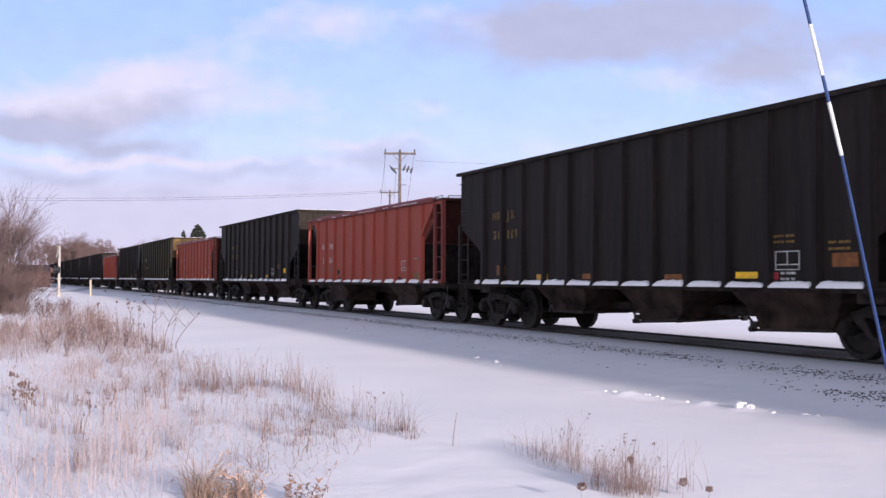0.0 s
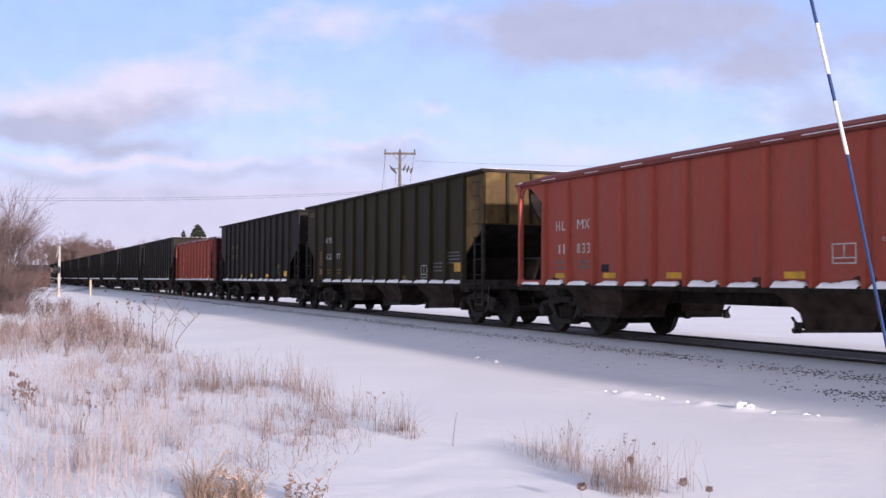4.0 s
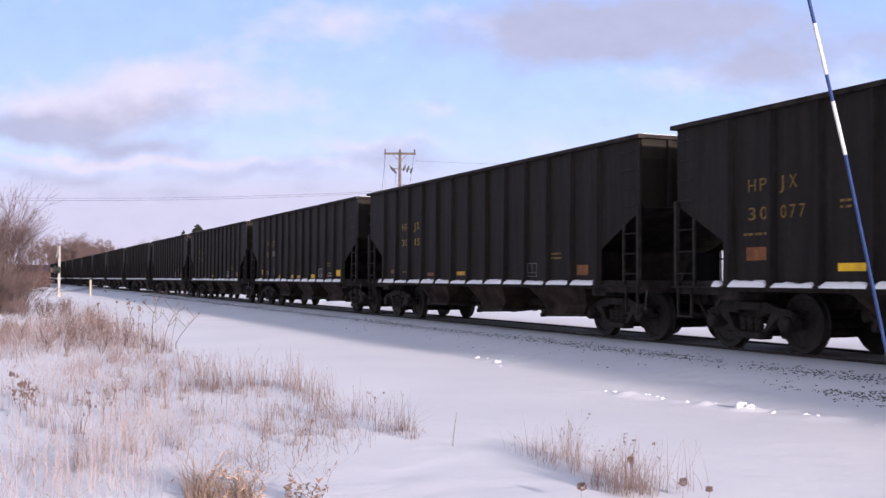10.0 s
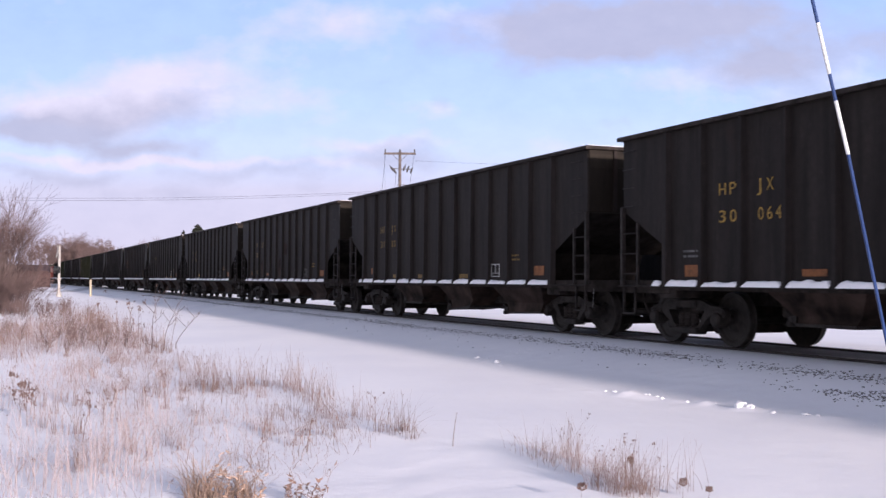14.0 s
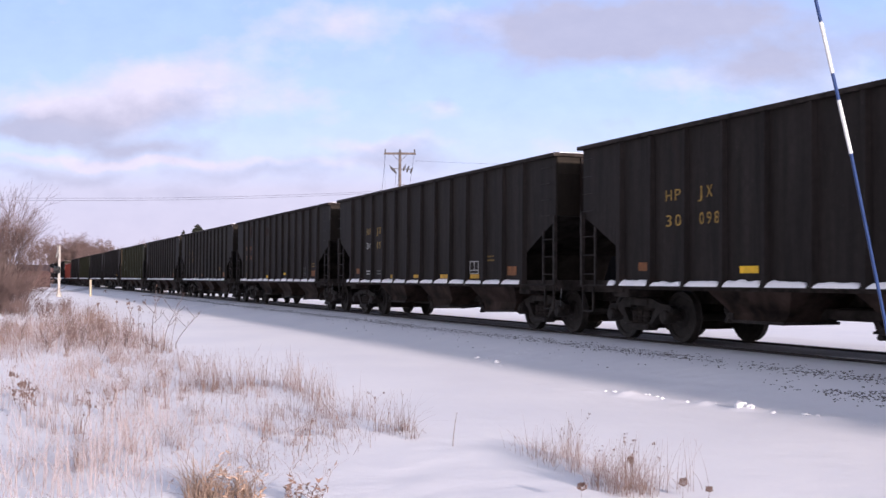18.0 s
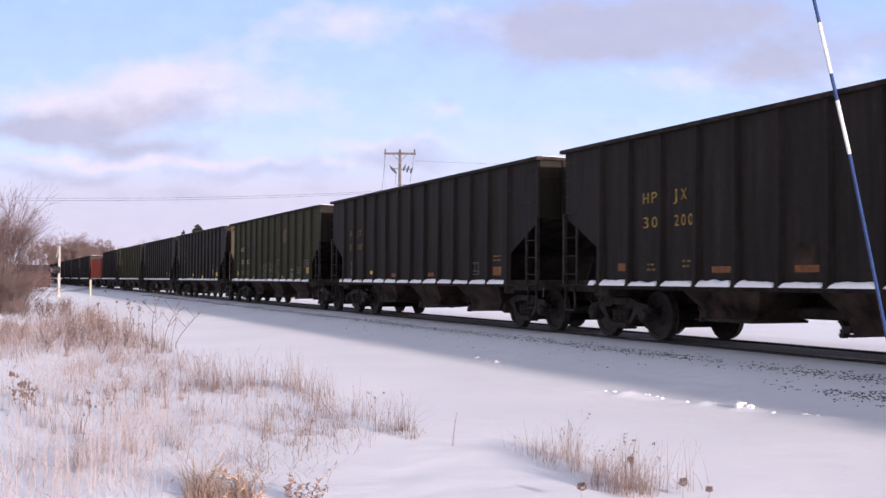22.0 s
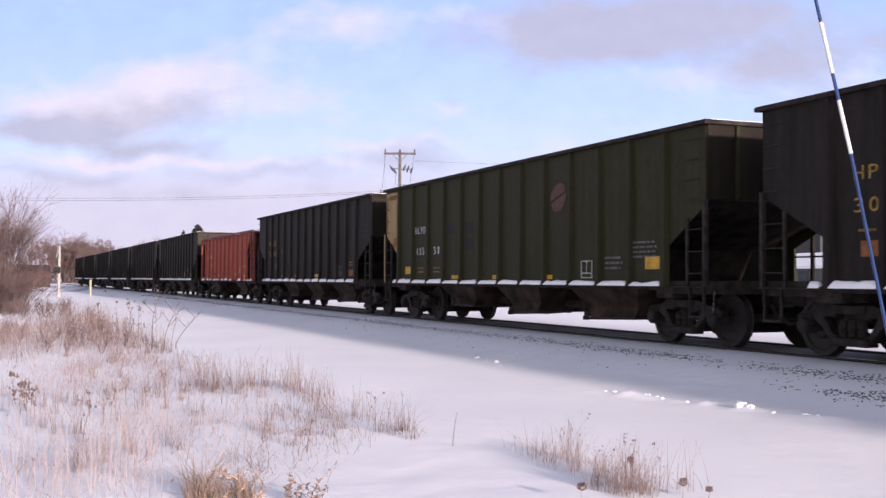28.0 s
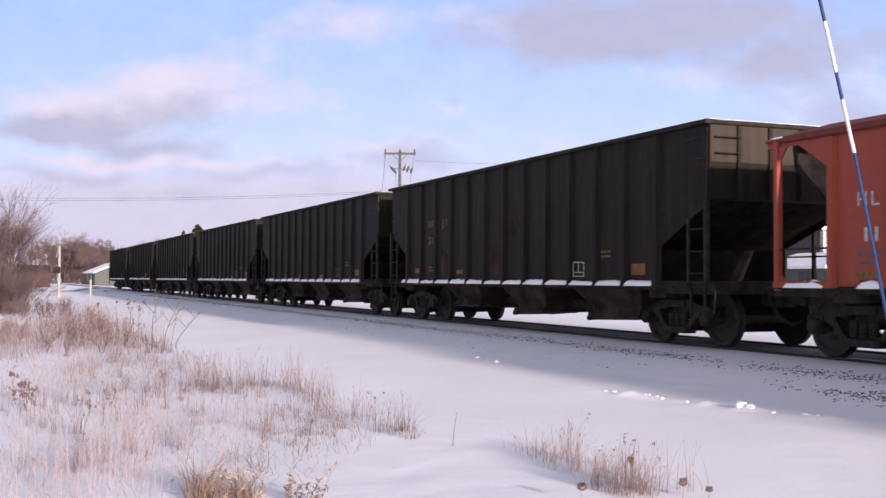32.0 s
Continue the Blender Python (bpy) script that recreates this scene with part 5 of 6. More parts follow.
def cup_weed(x, y, height, seed, width=0.045):
    """A dead umbel: a bare stalk whose rays have closed into a brown cup."""
    rnd = random.Random(seed)
    ob = thing("dead_weed", "dead weed stalk with a closed brown seed cup", "weed", "dead weeds in the snow", at=pose(x, y, ground_z(x, y) - 0.02))
    st = Shape()
    top = Vector(stem(st, 0, 0, 0, height, 0.1, rnd.uniform(0, 6.28), 0.003))
    stalk = part("stalk", st, stalk_brown, ob)
    cup, tips = Shape(), Shape()
    for i in range(18):
        a = i * 0.349 + rnd.uniform(-0.15, 0.15)
        out = width * rnd.uniform(0.65, 1.05)
        d = Vector((math.cos(a), math.sin(a), 0))
        mid, end = top + d * out + Vector((0, 0, width * 0.55)), top + d * out * rnd.uniform(0.5, 0.9) + Vector((0, 0, width * rnd.uniform(1.0, 1.5)))
        cup.rod(top, mid, 0.0016, 0.0014, 4).rod(mid, end, 0.0014, 0.001, 4)
        tuft_head(tips, end, 0.010, rnd, 4)
        tuft_head(tips, mid, 0.007, rnd, 2)
    c = part("seed_cup", cup, stalk_brown, stalk, "ribbed brown cup")
    tagged(c, kind="stuff")
    tagged(part("seed_head", tips, seed_brown, stalk), kind="stuff")


def grow(s, twigs, p, way, length, r, depth, rnd, spread, up, shrink=0.72, sides=4, least=0.0):
    if depth == 0:
        return
    r = max(r, least)
    out = s if r > max(0.012, least * 1.3) or twigs is None else twigs
    q = p + way * length
    mid = p + way * length * 0.5 + Vector((rnd.gauss(0, 1), rnd.gauss(0, 1), rnd.gauss(0, 0.6))) * length * 0.06
    k = sides if r > 0.03 else 3
    out.rod(p, mid, r, r * 0.86, k)
    out.rod(mid, q, r * 0.86, r * 0.72, k)
    if depth == 1 and least > 0.02:
        for _ in range(5):
            d = Vector((rnd.gauss(0, 1), rnd.gauss(0, 1), rnd.gauss(0.3, 1))).normalized()
            out.rod(q, q + (way * 0.5 + d).normalized() * length * rnd.uniform(0.5, 1.1), least, least * 0.5, 3)
    for _ in range(rnd.choice((2, 3, 3)) if depth > 1 else 0):
        d = Vector((rnd.gauss(0, 1), rnd.gauss(0, 1), rnd.gauss(0, 1))).normalized()
        w = (way + d * spread + Vector((0, 0, up))).normalized()
        grow(s, twigs, p + (q - p) * rnd.uniform(0.55, 1.0), w, length * shrink * rnd.uniform(0.75, 1.2), r * 0.62, depth - 1, rnd, spread, up, shrink, sides, least)


def bare_tree(height, seed, depth=6, spread=0.62, label="bare brown deciduous tree", at=None):
    rnd = random.Random(seed)
    ob = thing("bare_tree", label, "tree", "bare trees along the horizon", at)
    s, tw = Shape(), Shape()
    grow(s, tw, Vector((0, 0, -0.1)), Vector((rnd.gauss(0, 0.05), rnd.gauss(0, 0.05), 1)).normalized(), height * 0.27, height * 0.018, depth, rnd, spread, 0.12, 0.77, 4, 0.028)
    part("trunk", s, bark, ob)
    part("crown", tw if tw.v else s, wood_twig, ob, "fine leafless twigs")
    return ob


def shrub(x, y, height, seed, stems=16, label="large leafless brown shrub", depth=5, wide=0.55, twigs=None, spread=0.9):
    rnd = random.Random(seed)
    ob = thing("shrub", label, "shrub", at=pose(x, y, ground_z(x, y) - 0.05))
    s, tw = Shape(), Shape()
    for _ in range(stems):
        a = rnd.uniform(0, 6.283)
        way = Vector((math.cos(a) * rnd.uniform(0.1, wide), math.sin(a) * rnd.uniform(0.1, wide), 1)).normalized()
        p = Vector((math.cos(a) * rnd.uniform(0, spread), math.sin(a) * rnd.uniform(0, spread), 0))
        grow(s, tw, p, way, height * rnd.uniform(0.22, 0.33), height * 0.0058, depth, rnd, 0.5, 0.10, 0.77, 4, 0.0042)
    tagged(part("stem", s, bark, ob), kind="stuff")
    tagged(part("twig", tw, twigs or twig_brown, ob, "fine reddish-brown twigs"), kind="stuff")
    return ob


def sapling(x, y, tall, sway, forks, seed):
    """A slim bare sapling: one stem bending to the side, forking into a few fine twigs."""
    rnd = random.Random(seed)
    ob = thing("sapling", "slim bare brown sapling with forked twigs in snow", "sapling", "saplings at the field's edge", at=pose(x, y, ground_z(x, y) - 0.03))
    across = Vector((math.sin(AL), math.cos(AL), 0))
    at = lambda t: across * (sway * t ** 1.5 + 0.02 * math.sin(7 * t + seed)) + Vector((0, 0, tall * t))
    trunk = Shape()
    for i in range(6):
        trunk.rod(at(i / 6), at((i + 1) / 6), 0.010 - 0.0012 * i, 0.0088 - 0.0012 * i, 5)
    trunk = part("trunk", trunk, twig_brown, ob)
    for k in range(forks):
        t = 0.42 + 0.55 * k / forks + rnd.uniform(0, 0.05)
        side = -1 if k % 2 else 1
        p, tw = at(t), Shape()
        way = Vector((0, 0, 1)) + across * side * rnd.uniform(0.5, 1.1) + Vector((rnd.uniform(-0.4, 0.4), 0, 0))
        q = p + way.normalized() * tall * rnd.uniform(0.16, 0.28)
        tw.rod(p, q, 0.0055, 0.0038, 4)
        for _ in range(3):
            d = (way.normalized() + Vector((rnd.uniform(-0.5, 0.5), rnd.uniform(-0.6, 0.6), rnd.uniform(0, 0.5)))).normalized()
            tw.rod(q, q + d * tall * rnd.uniform(0.08, 0.20), 0.0036, 0.002, 3)
        part("twig", tw, twig_brown, trunk)


def brush(x0, x1, y0, y1, count, h0, h1, seed, label):
    """Low scrub: many short branching stems."""
    rnd = random.Random(seed)
    s = Shape()
    for _ in range(count):
        x, y = rnd.uniform(x0, x1), rnd.uniform(y0, y1)
        h = rnd.uniform(h0, h1)
        for _ in range(5):
            a = rnd.uniform(0, 6.283)
            grow(s, None, Vector((x, y, ground_z(x, y) - 0.03)), Vector((math.cos(a) * 0.45, math.sin(a) * 0.45, 1)).normalized(), h * 0.38, 0.006, 3, rnd, 0.55, 0.1, 0.75, 3)
    solo("scrub", s, twig_brown, label, "scrub", kind="stuff")


def fir(x, y, height, seed, wide=0.36):
    rnd = random.Random(seed)
    ob = thing("fir_tree", "dark evergreen tree standing above the far field", "tree", at=pose(x, y, -0.4))
    part("trunk", Shape().rod((0, 0, 0), (0, 0, height), height * 0.016, height * 0.003, 8), bark, ob)
    s = Shape()
    for i in range(420):
        t = rnd.random() ** 0.8
        z = height * (0.18 + 0.82 * t)
        reach = height * wide * (1 - t) ** 0.6 * rnd.uniform(0.6, 1.15) + 0.1
        a = rnd.uniform(0, 6.283)
        d = Vector((math.cos(a), math.sin(a), rnd.uniform(-0.3, 0.1)))
        side = Vector((-d.y, d.x, 0)) * reach * 0.34
        p = Vector((0, 0, z))
        tip = p + d * reach
        m = p + d * reach * 0.55
        s.add([p, m + side, tip, m - side, m + Vector((0, 0, reach * 0.16)), m - Vector((0, 0, reach * 0.2))], [(0, 1, 4), (1, 2, 4), (2, 3, 4), (3, 0, 4), (1, 0, 5), (2, 1, 5), (3, 2, 5), (0, 3, 5)])
    part("crown", s, fir_green, ob, "layered dark needles")


# ---- poles, wires, crossing and buildings ----
def utility_pole(x, y, height, turn, arm=2.45, full=True):
    ob = thing("utility_pole", "weathered wooden utility pole with crossarm and insulators", "utility pole", "utility poles", pose(x, y, -0.4, 0, 0, turn))
    H = height + 0.4
    part("pole", Shape().rod((0, 0, 0), (0, 0, H), 0.16, 0.11, 10), pole_wood, ob)
    part("crossarm", Shape().box(-arm / 2, arm / 2, -0.15, -0.04, H - 0.28, H - 0.12, 0.01), pole_wood, ob)
    for sx in (-1, 1):
        part("brace", Shape().rod((sx * 0.55, -0.09, H - 0.28), (0, -0.09, H - 0.85), 0.02, 0.02, 5), pole_wood, ob)
    for dx in (-arm / 2 + 0.1, 0.0, arm / 2 - 0.1):
        s = Shape()
        s.loft([[(dx + math.cos(j * 0.785) * r, -0.09 + math.sin(j * 0.785) * r, H - 0.12 + z) for j in range(8)] for z, r in ((0.0, 0.03), (0.06, 0.03), (0.07, 0.06), (0.14, 0.07), (0.18, 0.05), (0.26, 0.045))])
        part("insulator", s, wire_metal, ob, "dark insulator")
    if full:
        for dx, z, tilt in ((-0.62, H - 1.35, -35), (-0.40, H - 1.55, -35), (0.35, H - 1.30, 20), (0.62, H - 1.40, 20), (0.9, H - 1.5, 20)):
            s = Shape()
            c, d = Vector((dx, -0.1, z)), Vector((math.sin(radians(tilt)), 0, math.cos(radians(tilt))))
            s.rod(c - d * 0.26, c - d * 0.1, 0.05, 0.075, 8).rod(c - d * 0.1, c + d * 0.12, 0.075, 0.075, 8).rod(c + d * 0.12, c + d * 0.3, 0.06, 0.03, 8)
            part("cutout", s, wire_metal, ob, "pole-top switch cutout")
        part("bracket", Shape().rod((-0.75, -0.1, H - 1.35), (0.95, -0.1, H - 1.42), 0.035, 0.035, 6).rod((0, -0.1, H - 1.2), (-0.05, -0.1, H - 0.95), 0.06, 0.05, 6), pole_wood, ob)
        part("bracket", Shape().rod((-0.22, -0.1, H - 2.6), (0.5, -0.1, H - 2.62), 0.03, 0.03, 6), pole_wood, ob)
        for a, b in (((-arm / 2 + 0.12, -0.09, H - 0.15), (-arm / 2 - 0.25, 0.0, H - 4.2)), ((arm / 2 - 0.12, -0.09, H - 0.2), (0.55, -0.05, H - 4.1)), ((-0.3, -0.1, H - 1.7), (-0.45, 0, H - 4.0))):
            part("lead_wire", Shape().rod(a, b, 0.012, 0.012, 4), wire_metal, ob)
    return ob


def wire(a, b, sag, r=0.008):
    a, b = Vector(a), Vector(b)
    s = Shape()
    pts = [a.lerp(b, i / 24) - Vector((0, 0, sag * 4 * (i / 24) * (1 - i / 24))) for i in range(25)]
    s.loft([[p + Vector(o) * r for o in ((1, 0, 0), (0, 0, 1), (-1, 0, 0), (0, 0, -1))] if abs((b - a).y) > abs((b - a).x) else [p + Vector(o) * r for o in ((0, 1, 0), (0, 0, 1), (0, -1, 0), (0, 0, -1))] for p in pts])
    return solo("overhead_wire", s, wire_metal, "thin dark overhead wire strung from the utility pole", "wire", group="overhead wires")


def crossing_signal(x, y):
    ob = thing("crossing_signal", "pale railway crossing mast with crossbuck and hooded lamps", "crossing signal", at=pose(x, y, ground_z(x, y), 0, 0, 100))
    part("mast", Shape().rod((0, 0, -0.1), (0, 0, 3.9), 0.10, 0.085, 10), post_white, ob)
    part("base", Shape().rod((0, 0, -0.05), (0, 0, 0.35), 0.22, 0.16, 10), post_white, ob)
    for t in (45, -45):
        b = part("crossbuck", Shape().box(-0.02, 0.02, -0.6, 0.6, -0.11, 0.11), post_white, ob, "white crossbuck blade")
        b.location, b.rotation_euler = (-0.12 + (0.05 if t > 0 else 0), 0, 3.45), (radians(t), 0, 0)
    part("lamp_arm", Shape().rod((-0.15, -0.55, 2.05), (-0.15, 0.55, 2.05), 0.035, 0.035, 6), post_white, ob)
    for sy in (-0.55, 0.55):
        lamp = part("lamp", Shape().rod((-0.1, sy, 2.05), (-0.22, sy, 2.05), 0.26, 0.28, 16), lamp_black, ob, "round black lamp background")
        part("hood", Shape().rod((-0.22, sy, 2.06), (-0.5, sy, 2.1), 0.14, 0.15, 12), lamp_black, lamp)
    part("sign_plate", Shape().box(-0.16, 0.16, -0.03, 0.03, 1.3, 1.42), post_white, ob)
    part("relay_box", Shape().box(-0.7, -0.25, -0.2, 0.2, 1.85, 2.2, 0.02), barn_brown, ob)


def marker_post(x, y):
    ob = thing("marker_post", "slim yellow marker post standing in the snow", "marker post", at=pose(x, y, ground_z(x, y)))
    part("post", Shape().rod((0, 0, -0.1), (0, 0, 1.22), 0.085, 0.08, 10), post_yellow, ob)
    part("cap", Shape().rod((0, 0, 1.22), (0, 0, 1.30), 0.10, 0.06, 10), post_yellow, ob)


def house(name, label, x, y, turn, w, d, wall, rise, mat, roof_mat, windows=3, z0=-0.45, corners=False):
    ob = thing(name, label, "building", at=pose(x, y, z0, 0, 0, turn))
    t = 0.2
    part("wall", Shape().prism([(-w / 2, 0), (w / 2, 0), (w / 2, wall), (0, wall + rise), (-w / 2, wall)], -d / 2, -d / 2 + t), mat, ob)
    part("wall", Shape().prism([(-w / 2, 0), (w / 2, 0), (w / 2, wall), (0, wall + rise), (-w / 2, wall)], d / 2 - t, d / 2), mat, ob)
    for sx in (-1, 1):
        part("wall", Shape().box(*sorted((sx * w / 2, sx * (w / 2 - t))), -d / 2 + t, d / 2 - t, 0, wall), mat, ob)
        e = 0.35
        k = rise / (w / 2)
        part("roof", Shape().prism([(0, wall + rise + 0.02), (sx * (w / 2 + e), wall - k * e + 0.02), (sx * (w / 2 + e), wall - k * e + 0.2), (0, wall + rise + 0.24)], -d / 2 - e, d / 2 + e), roof_mat, ob, "snow-covered roof slope")
    if corners:
        for cx, cy in ((w / 2, -d / 2), (-w / 2, -d / 2), (w / 2, d / 2), (-w / 2, d / 2)):
            part("corner_board", Shape().box(cx - 0.16, cx + 0.16, cy - 0.16, cy + 0.16, 0, wall - 0.25), post_white, ob, "white corner board")
    for side in (-1, 1):
        for i in range(windows):
            cx = -w / 2 + w * (i + 1) / (windows + 1)
            win = part("window", Shape().box(cx - 0.45, cx + 0.45, side * d / 2 - 0.03, side * d / 2 + 0.03, 1.0, 2.1), window_dark, ob)
            part("window_frame", Shape().box(cx - 0.53, cx + 0.53, side * d / 2 - 0.05, side * d / 2 + 0.05, 2.1, 2.2).box(cx - 0.53, cx + 0.53, side * d / 2 - 0.06, side * d / 2 + 0.06, 0.92, 1.0), post_white, win)
    for sx in (-1, 1):
        for i in range(2):
            cy = -d / 2 + d * (i + 1) / 3
            part("window", Shape().box(sx * w / 2 - 0.03, sx * w / 2 + 0.03, cy - 0.45, cy + 0.45, 1.0, 2.1), window_dark, ob)
    return ob


def snow_stake():
    """The striped fibreglass marker close to the camera; its own axes run along the rod."""
    side = Vector((math.sin(AL), math.cos(AL), 0)) * 0.0088
    base, tip = Vector((-1.386, 1.728, -0.42)) + side, Vector((-1.499, 1.309, 1.669)) + side
    ob = thing("snow_stake", "slim blue and white striped fibreglass snow marker rod", "snow stake")
    up = (tip - base)
    length = up.length
    turn = up.to_track_quat("Z", "Y").to_matrix().to_4x4()
    rest = Matrix.Translation(base) @ turn
    ob.matrix_basis = rest
    # the flexible upper end bows a little to one side
    bow = turn.inverted() @ side
    at = lambda z: Vector((0, 0, z)) - bow * max(0.0, (z - 1.8) / (length - 1.8))
    r = 0.0030
    lower = 0.0
    for z, m, name in ((1.845 - 0.02, stake_blue, "blue_rod"), (1.895, stake_white, "white_band"), (1.943, stake_blue, "blue_band"), (2.034, stake_white, "white_band"), (length + 0.02, stake_blue, "blue_tip")):
        z = {"blue_rod": 1.800}.get(name, z)
        part(name, Shape().rod(at(lower), at(z), r * (1.12 if "white" in name else 1), r * (1.12 if "white" in name else 1), 12), m, ob, "reflective white band" if "white" in name else "")
        lower = z
    return ob, rest


def clods():
    rnd = random.Random(8)
    spots = [(-17.97, 8.13, 0.050), (-16.95, 8.05, 0.055), (-16.33, 7.80, 0.025), (-17.7, 8.2, 0.03), (-9.96, 7.72, 0.072), (-9.83, 7.75, 0.042), (-9.52, 7.80, 0.032), (-9.20, 7.98, 0.04), (-9.10, 8.03, 0.03)]
    # crumbs thrown up along the ploughed line and in a patch by the two larger lumps
    for _ in range(22):
        x = rnd.uniform(-12.3, -7.6)
        spots.append((x, 7.68 + 0.25 * (x + 10.2) + rnd.gauss(0.02, 0.06), rnd.uniform(0.008, 0.028)))
    for _ in range(12):
        spots.append((rnd.uniform(-18.2, -16.2), rnd.uniform(8.75, 9.5), rnd.uniform(0.012, 0.03)))
    for i, (x, y, r) in enumerate(spots):
        bm = bmesh.new()
        bmesh.ops.create_icosphere(bm, subdivisions=3 if r > 0.04 else 2, radius=r)
        for v in bm.verts:
            v.co *= 1 + 0.55 * noise.noise(v.co * (1.3 / r) + Vector((i * 3, 0, 0))) + 0.32 * noise.noise(v.co * (3.2 / r) + Vector((i * 3, 5, 0)))
            v.co.x *= 1.2
            v.co.z *= 0.68 if r > 0.04 else 0.45
            v.co.z = max(v.co.z, -r * 0.4)
        me = bpy.data.meshes.new("snow_clod")
        bm.to_mesh(me)
        bm.free()
        me.polygons.foreach_set("use_smooth", [True] * len(me.polygons))
        solo("snow_clod", me, snow, "lump of broken snow lying on the snow", "snow clod", pose(x, y, ground_z(x, y) + r * (0.1 if r > 0.04 else -0.05), 0, 0, rnd.uniform(0, 360)), "snow clods")


def gravel():
    rnd = random.Random(21)
    s = Shape()

    def stone(x, y, r):
        z = ground_z(x, y)
        a = rnd.uniform(0, 6.28)
        vs = []
        for zz, q in ((-0.4, 0.8), (0.35, 1.0), (0.8, 0.55)):
            for j in range(5):
                t = a + j * 1.257
                k = r * q * rnd.uniform(0.75, 1.2)
                vs.append((x + math.cos(t) * k * 1.3, y + math.sin(t) * k, z + zz * r * 0.75))
        s.add(vs, [(0, 1, 6, 5), (1, 2, 7, 6), (2, 3, 8, 7), (3, 4, 9, 8), (4, 0, 5, 9), (5, 6, 11, 10), (6, 7, 12, 11), (7, 8, 13, 12), (8, 9, 14, 13), (9, 5, 10, 14), (10, 11, 12, 13, 14)])

    n = 0
    while n < 9500:
        x = -3 - 75 * rnd.random() ** 1.5
        y = rnd.gauss(9.90, 0.20)
        if 0.35 * noise.noise((x * 0.35, y * 1.0, 5.0)) + 0.6 * noise.noise((x * 4.6, y * 7.0, 1.0)) > rnd.uniform(-0.25, 0.12):
            stone(x, y, rnd.uniform(0.005, 0.0155))
            n += 1
    n = 0
    while n < 380:
        x, y = rnd.gauss(-9.0, 0.8), rnd.gauss(9.0, 0.12)
        if noise.noise((x * 1.3, y * 2.0, 2.0)) > -0.1:
            stone(x, y, rnd.uniform(0.005, 0.015))
            n += 1
    for _ in range(60):
        stone(rnd.uniform(-32, -6), rnd.uniform(8.6, 9.6), rnd.uniform(0.008, 0.02))
    solo("gravel", s, gravel_grey, "dark ballast stones showing through the snow", "gravel", kind="stuff")


def road():
    s = Shape()
    ys = [-40 + i * 1.0 for i in range(41)] + [1 + i * 0.5 for i in range(50)]
    tops = [[(-127 + (10.8 - y) * 0.12, y, ground_z(-125, y) + 0.03 + 0.05 * smooth_step(6, 9.5, y)), (-119 + (10.8 - y) * 0.12, y, ground_z(-122, y) + 0.03 + 0.05 * smooth_step(6, 9.5, y))] for y in ys if y < 11.2]
    v = [p for r in tops for p in r]
    s.add(v, [(2 * i, 2 * i + 1, 2 * i + 3, 2 * i + 2) for i in range(len(tops) - 1)])
    tagged(part("road", s, simple("packed_snow", (0.55, 0.55, 0.58), 0.7, 0, 1.0, 0.25), None), "packed snowy road leading over the level crossing", "road", kind="structure")


# ---- building it all ----
backdrop = sky_backdrop()
backdrop.matrix_basis = pose(0, 0, 1.122, 0, 0, 90 - math.degrees(AL))
snowfield()
track()
track_bed()
gravel()
clods()
road()
cars = build_train()
stake, stake_rest = snow_stake()

grass_patch("sparse pale dry grass standing through snow", straw_pale, [
    (-12.5, 0.5, 4.5, 1.3, 675, 0.12, 0.46), (-8.4, 0.4, 1.2, 0.9, 150, 0.10, 0.4), (-17, 1.6, 3.8, 1.3, 750, 0.12, 0.40), (-10.3, 1.9, 2.2, 0.8, 315, 0.12, 0.40), (-21, 1.2, 3.5, 1.7, 525, 0.15, 0.45)], 1, (0.03, 0.8), heads=0.09, thick=(0.0014, 0.0030))
grass_patch("tall pale stems close to the camera", straw_pale, [(-8.3, 0.75, 0.9, 0.45, 75, 0.4, 0.8), (-7.8, 0.25, 0.7, 0.35, 45, 0.3, 0.6), (-9.6, 0.9, 0.8, 0.5, 45, 0.4, 0.7)], 21, (0.02, 0.35), thick=(0.002, 0.0036))
grass_patch("thin brown grass stems scattered in the snow", straw, [
    (-12.5, 0.8, 4.5, 1.4, 558, 0.12, 0.48), (-8.6, 0.8, 1.4, 0.9, 80, 0.12, 0.45), (-17, 1.8, 4, 1.3, 589, 0.12, 0.42), (-10.0, 2.2, 1.6, 0.8, 211, 0.1, 0.40), (-8.3, 1.9, 1.0, 0.5, 43, 0.1, 0.35), (-12.4, 2.5, 1.8, 0.6, 200, 0.12, 0.44), (-10.3, 2.9, 1.3, 0.5, 149, 0.1, 0.38), (-8.0, 2.1, 0.5, 0.3, 37, 0.1, 0.4), (-19, 3.0, 2.0, 0.7, 260, 0.15, 0.42)], 12, heads=0.14, lean=(0.05, 0.8), thick=(0.0012, 0.0026))
grass_patch("reddish dry grass clump standing through snow", straw, [
    (-14.5, 3.25, 0.9, 0.65, 340, 0.2, 0.66), (-14.8, 2.6, 0.8, 0.4, 160, 0.15, 0.5), (-12.9, 3.75, 1.2, 0.32, 200, 0.15, 0.5), (-9.85, 3.72, 0.45, 0.22, 90, 0.15, 0.48), (-10.9, 3.2, 1.3, 0.5, 160, 0.12, 0.38)], 2, (0.05, 0.45), heads=0.05, thick=(0.0016, 0.0032))
grass_patch("golden broken grass tuft lit by the low sun", straw_gold, [(-7.55, 1.33, 0.16, 0.10, 85, 0.15, 0.46), (-7.5, 1.50, 0.30, 0.20, 110, 0.06, 0.30), (-7.45, 1.62, 0.14, 0.08, 60, 0.08, 0.32)], 3, (0.1, 1.2), heads=0.1, thick=(0.0018, 0.0042))
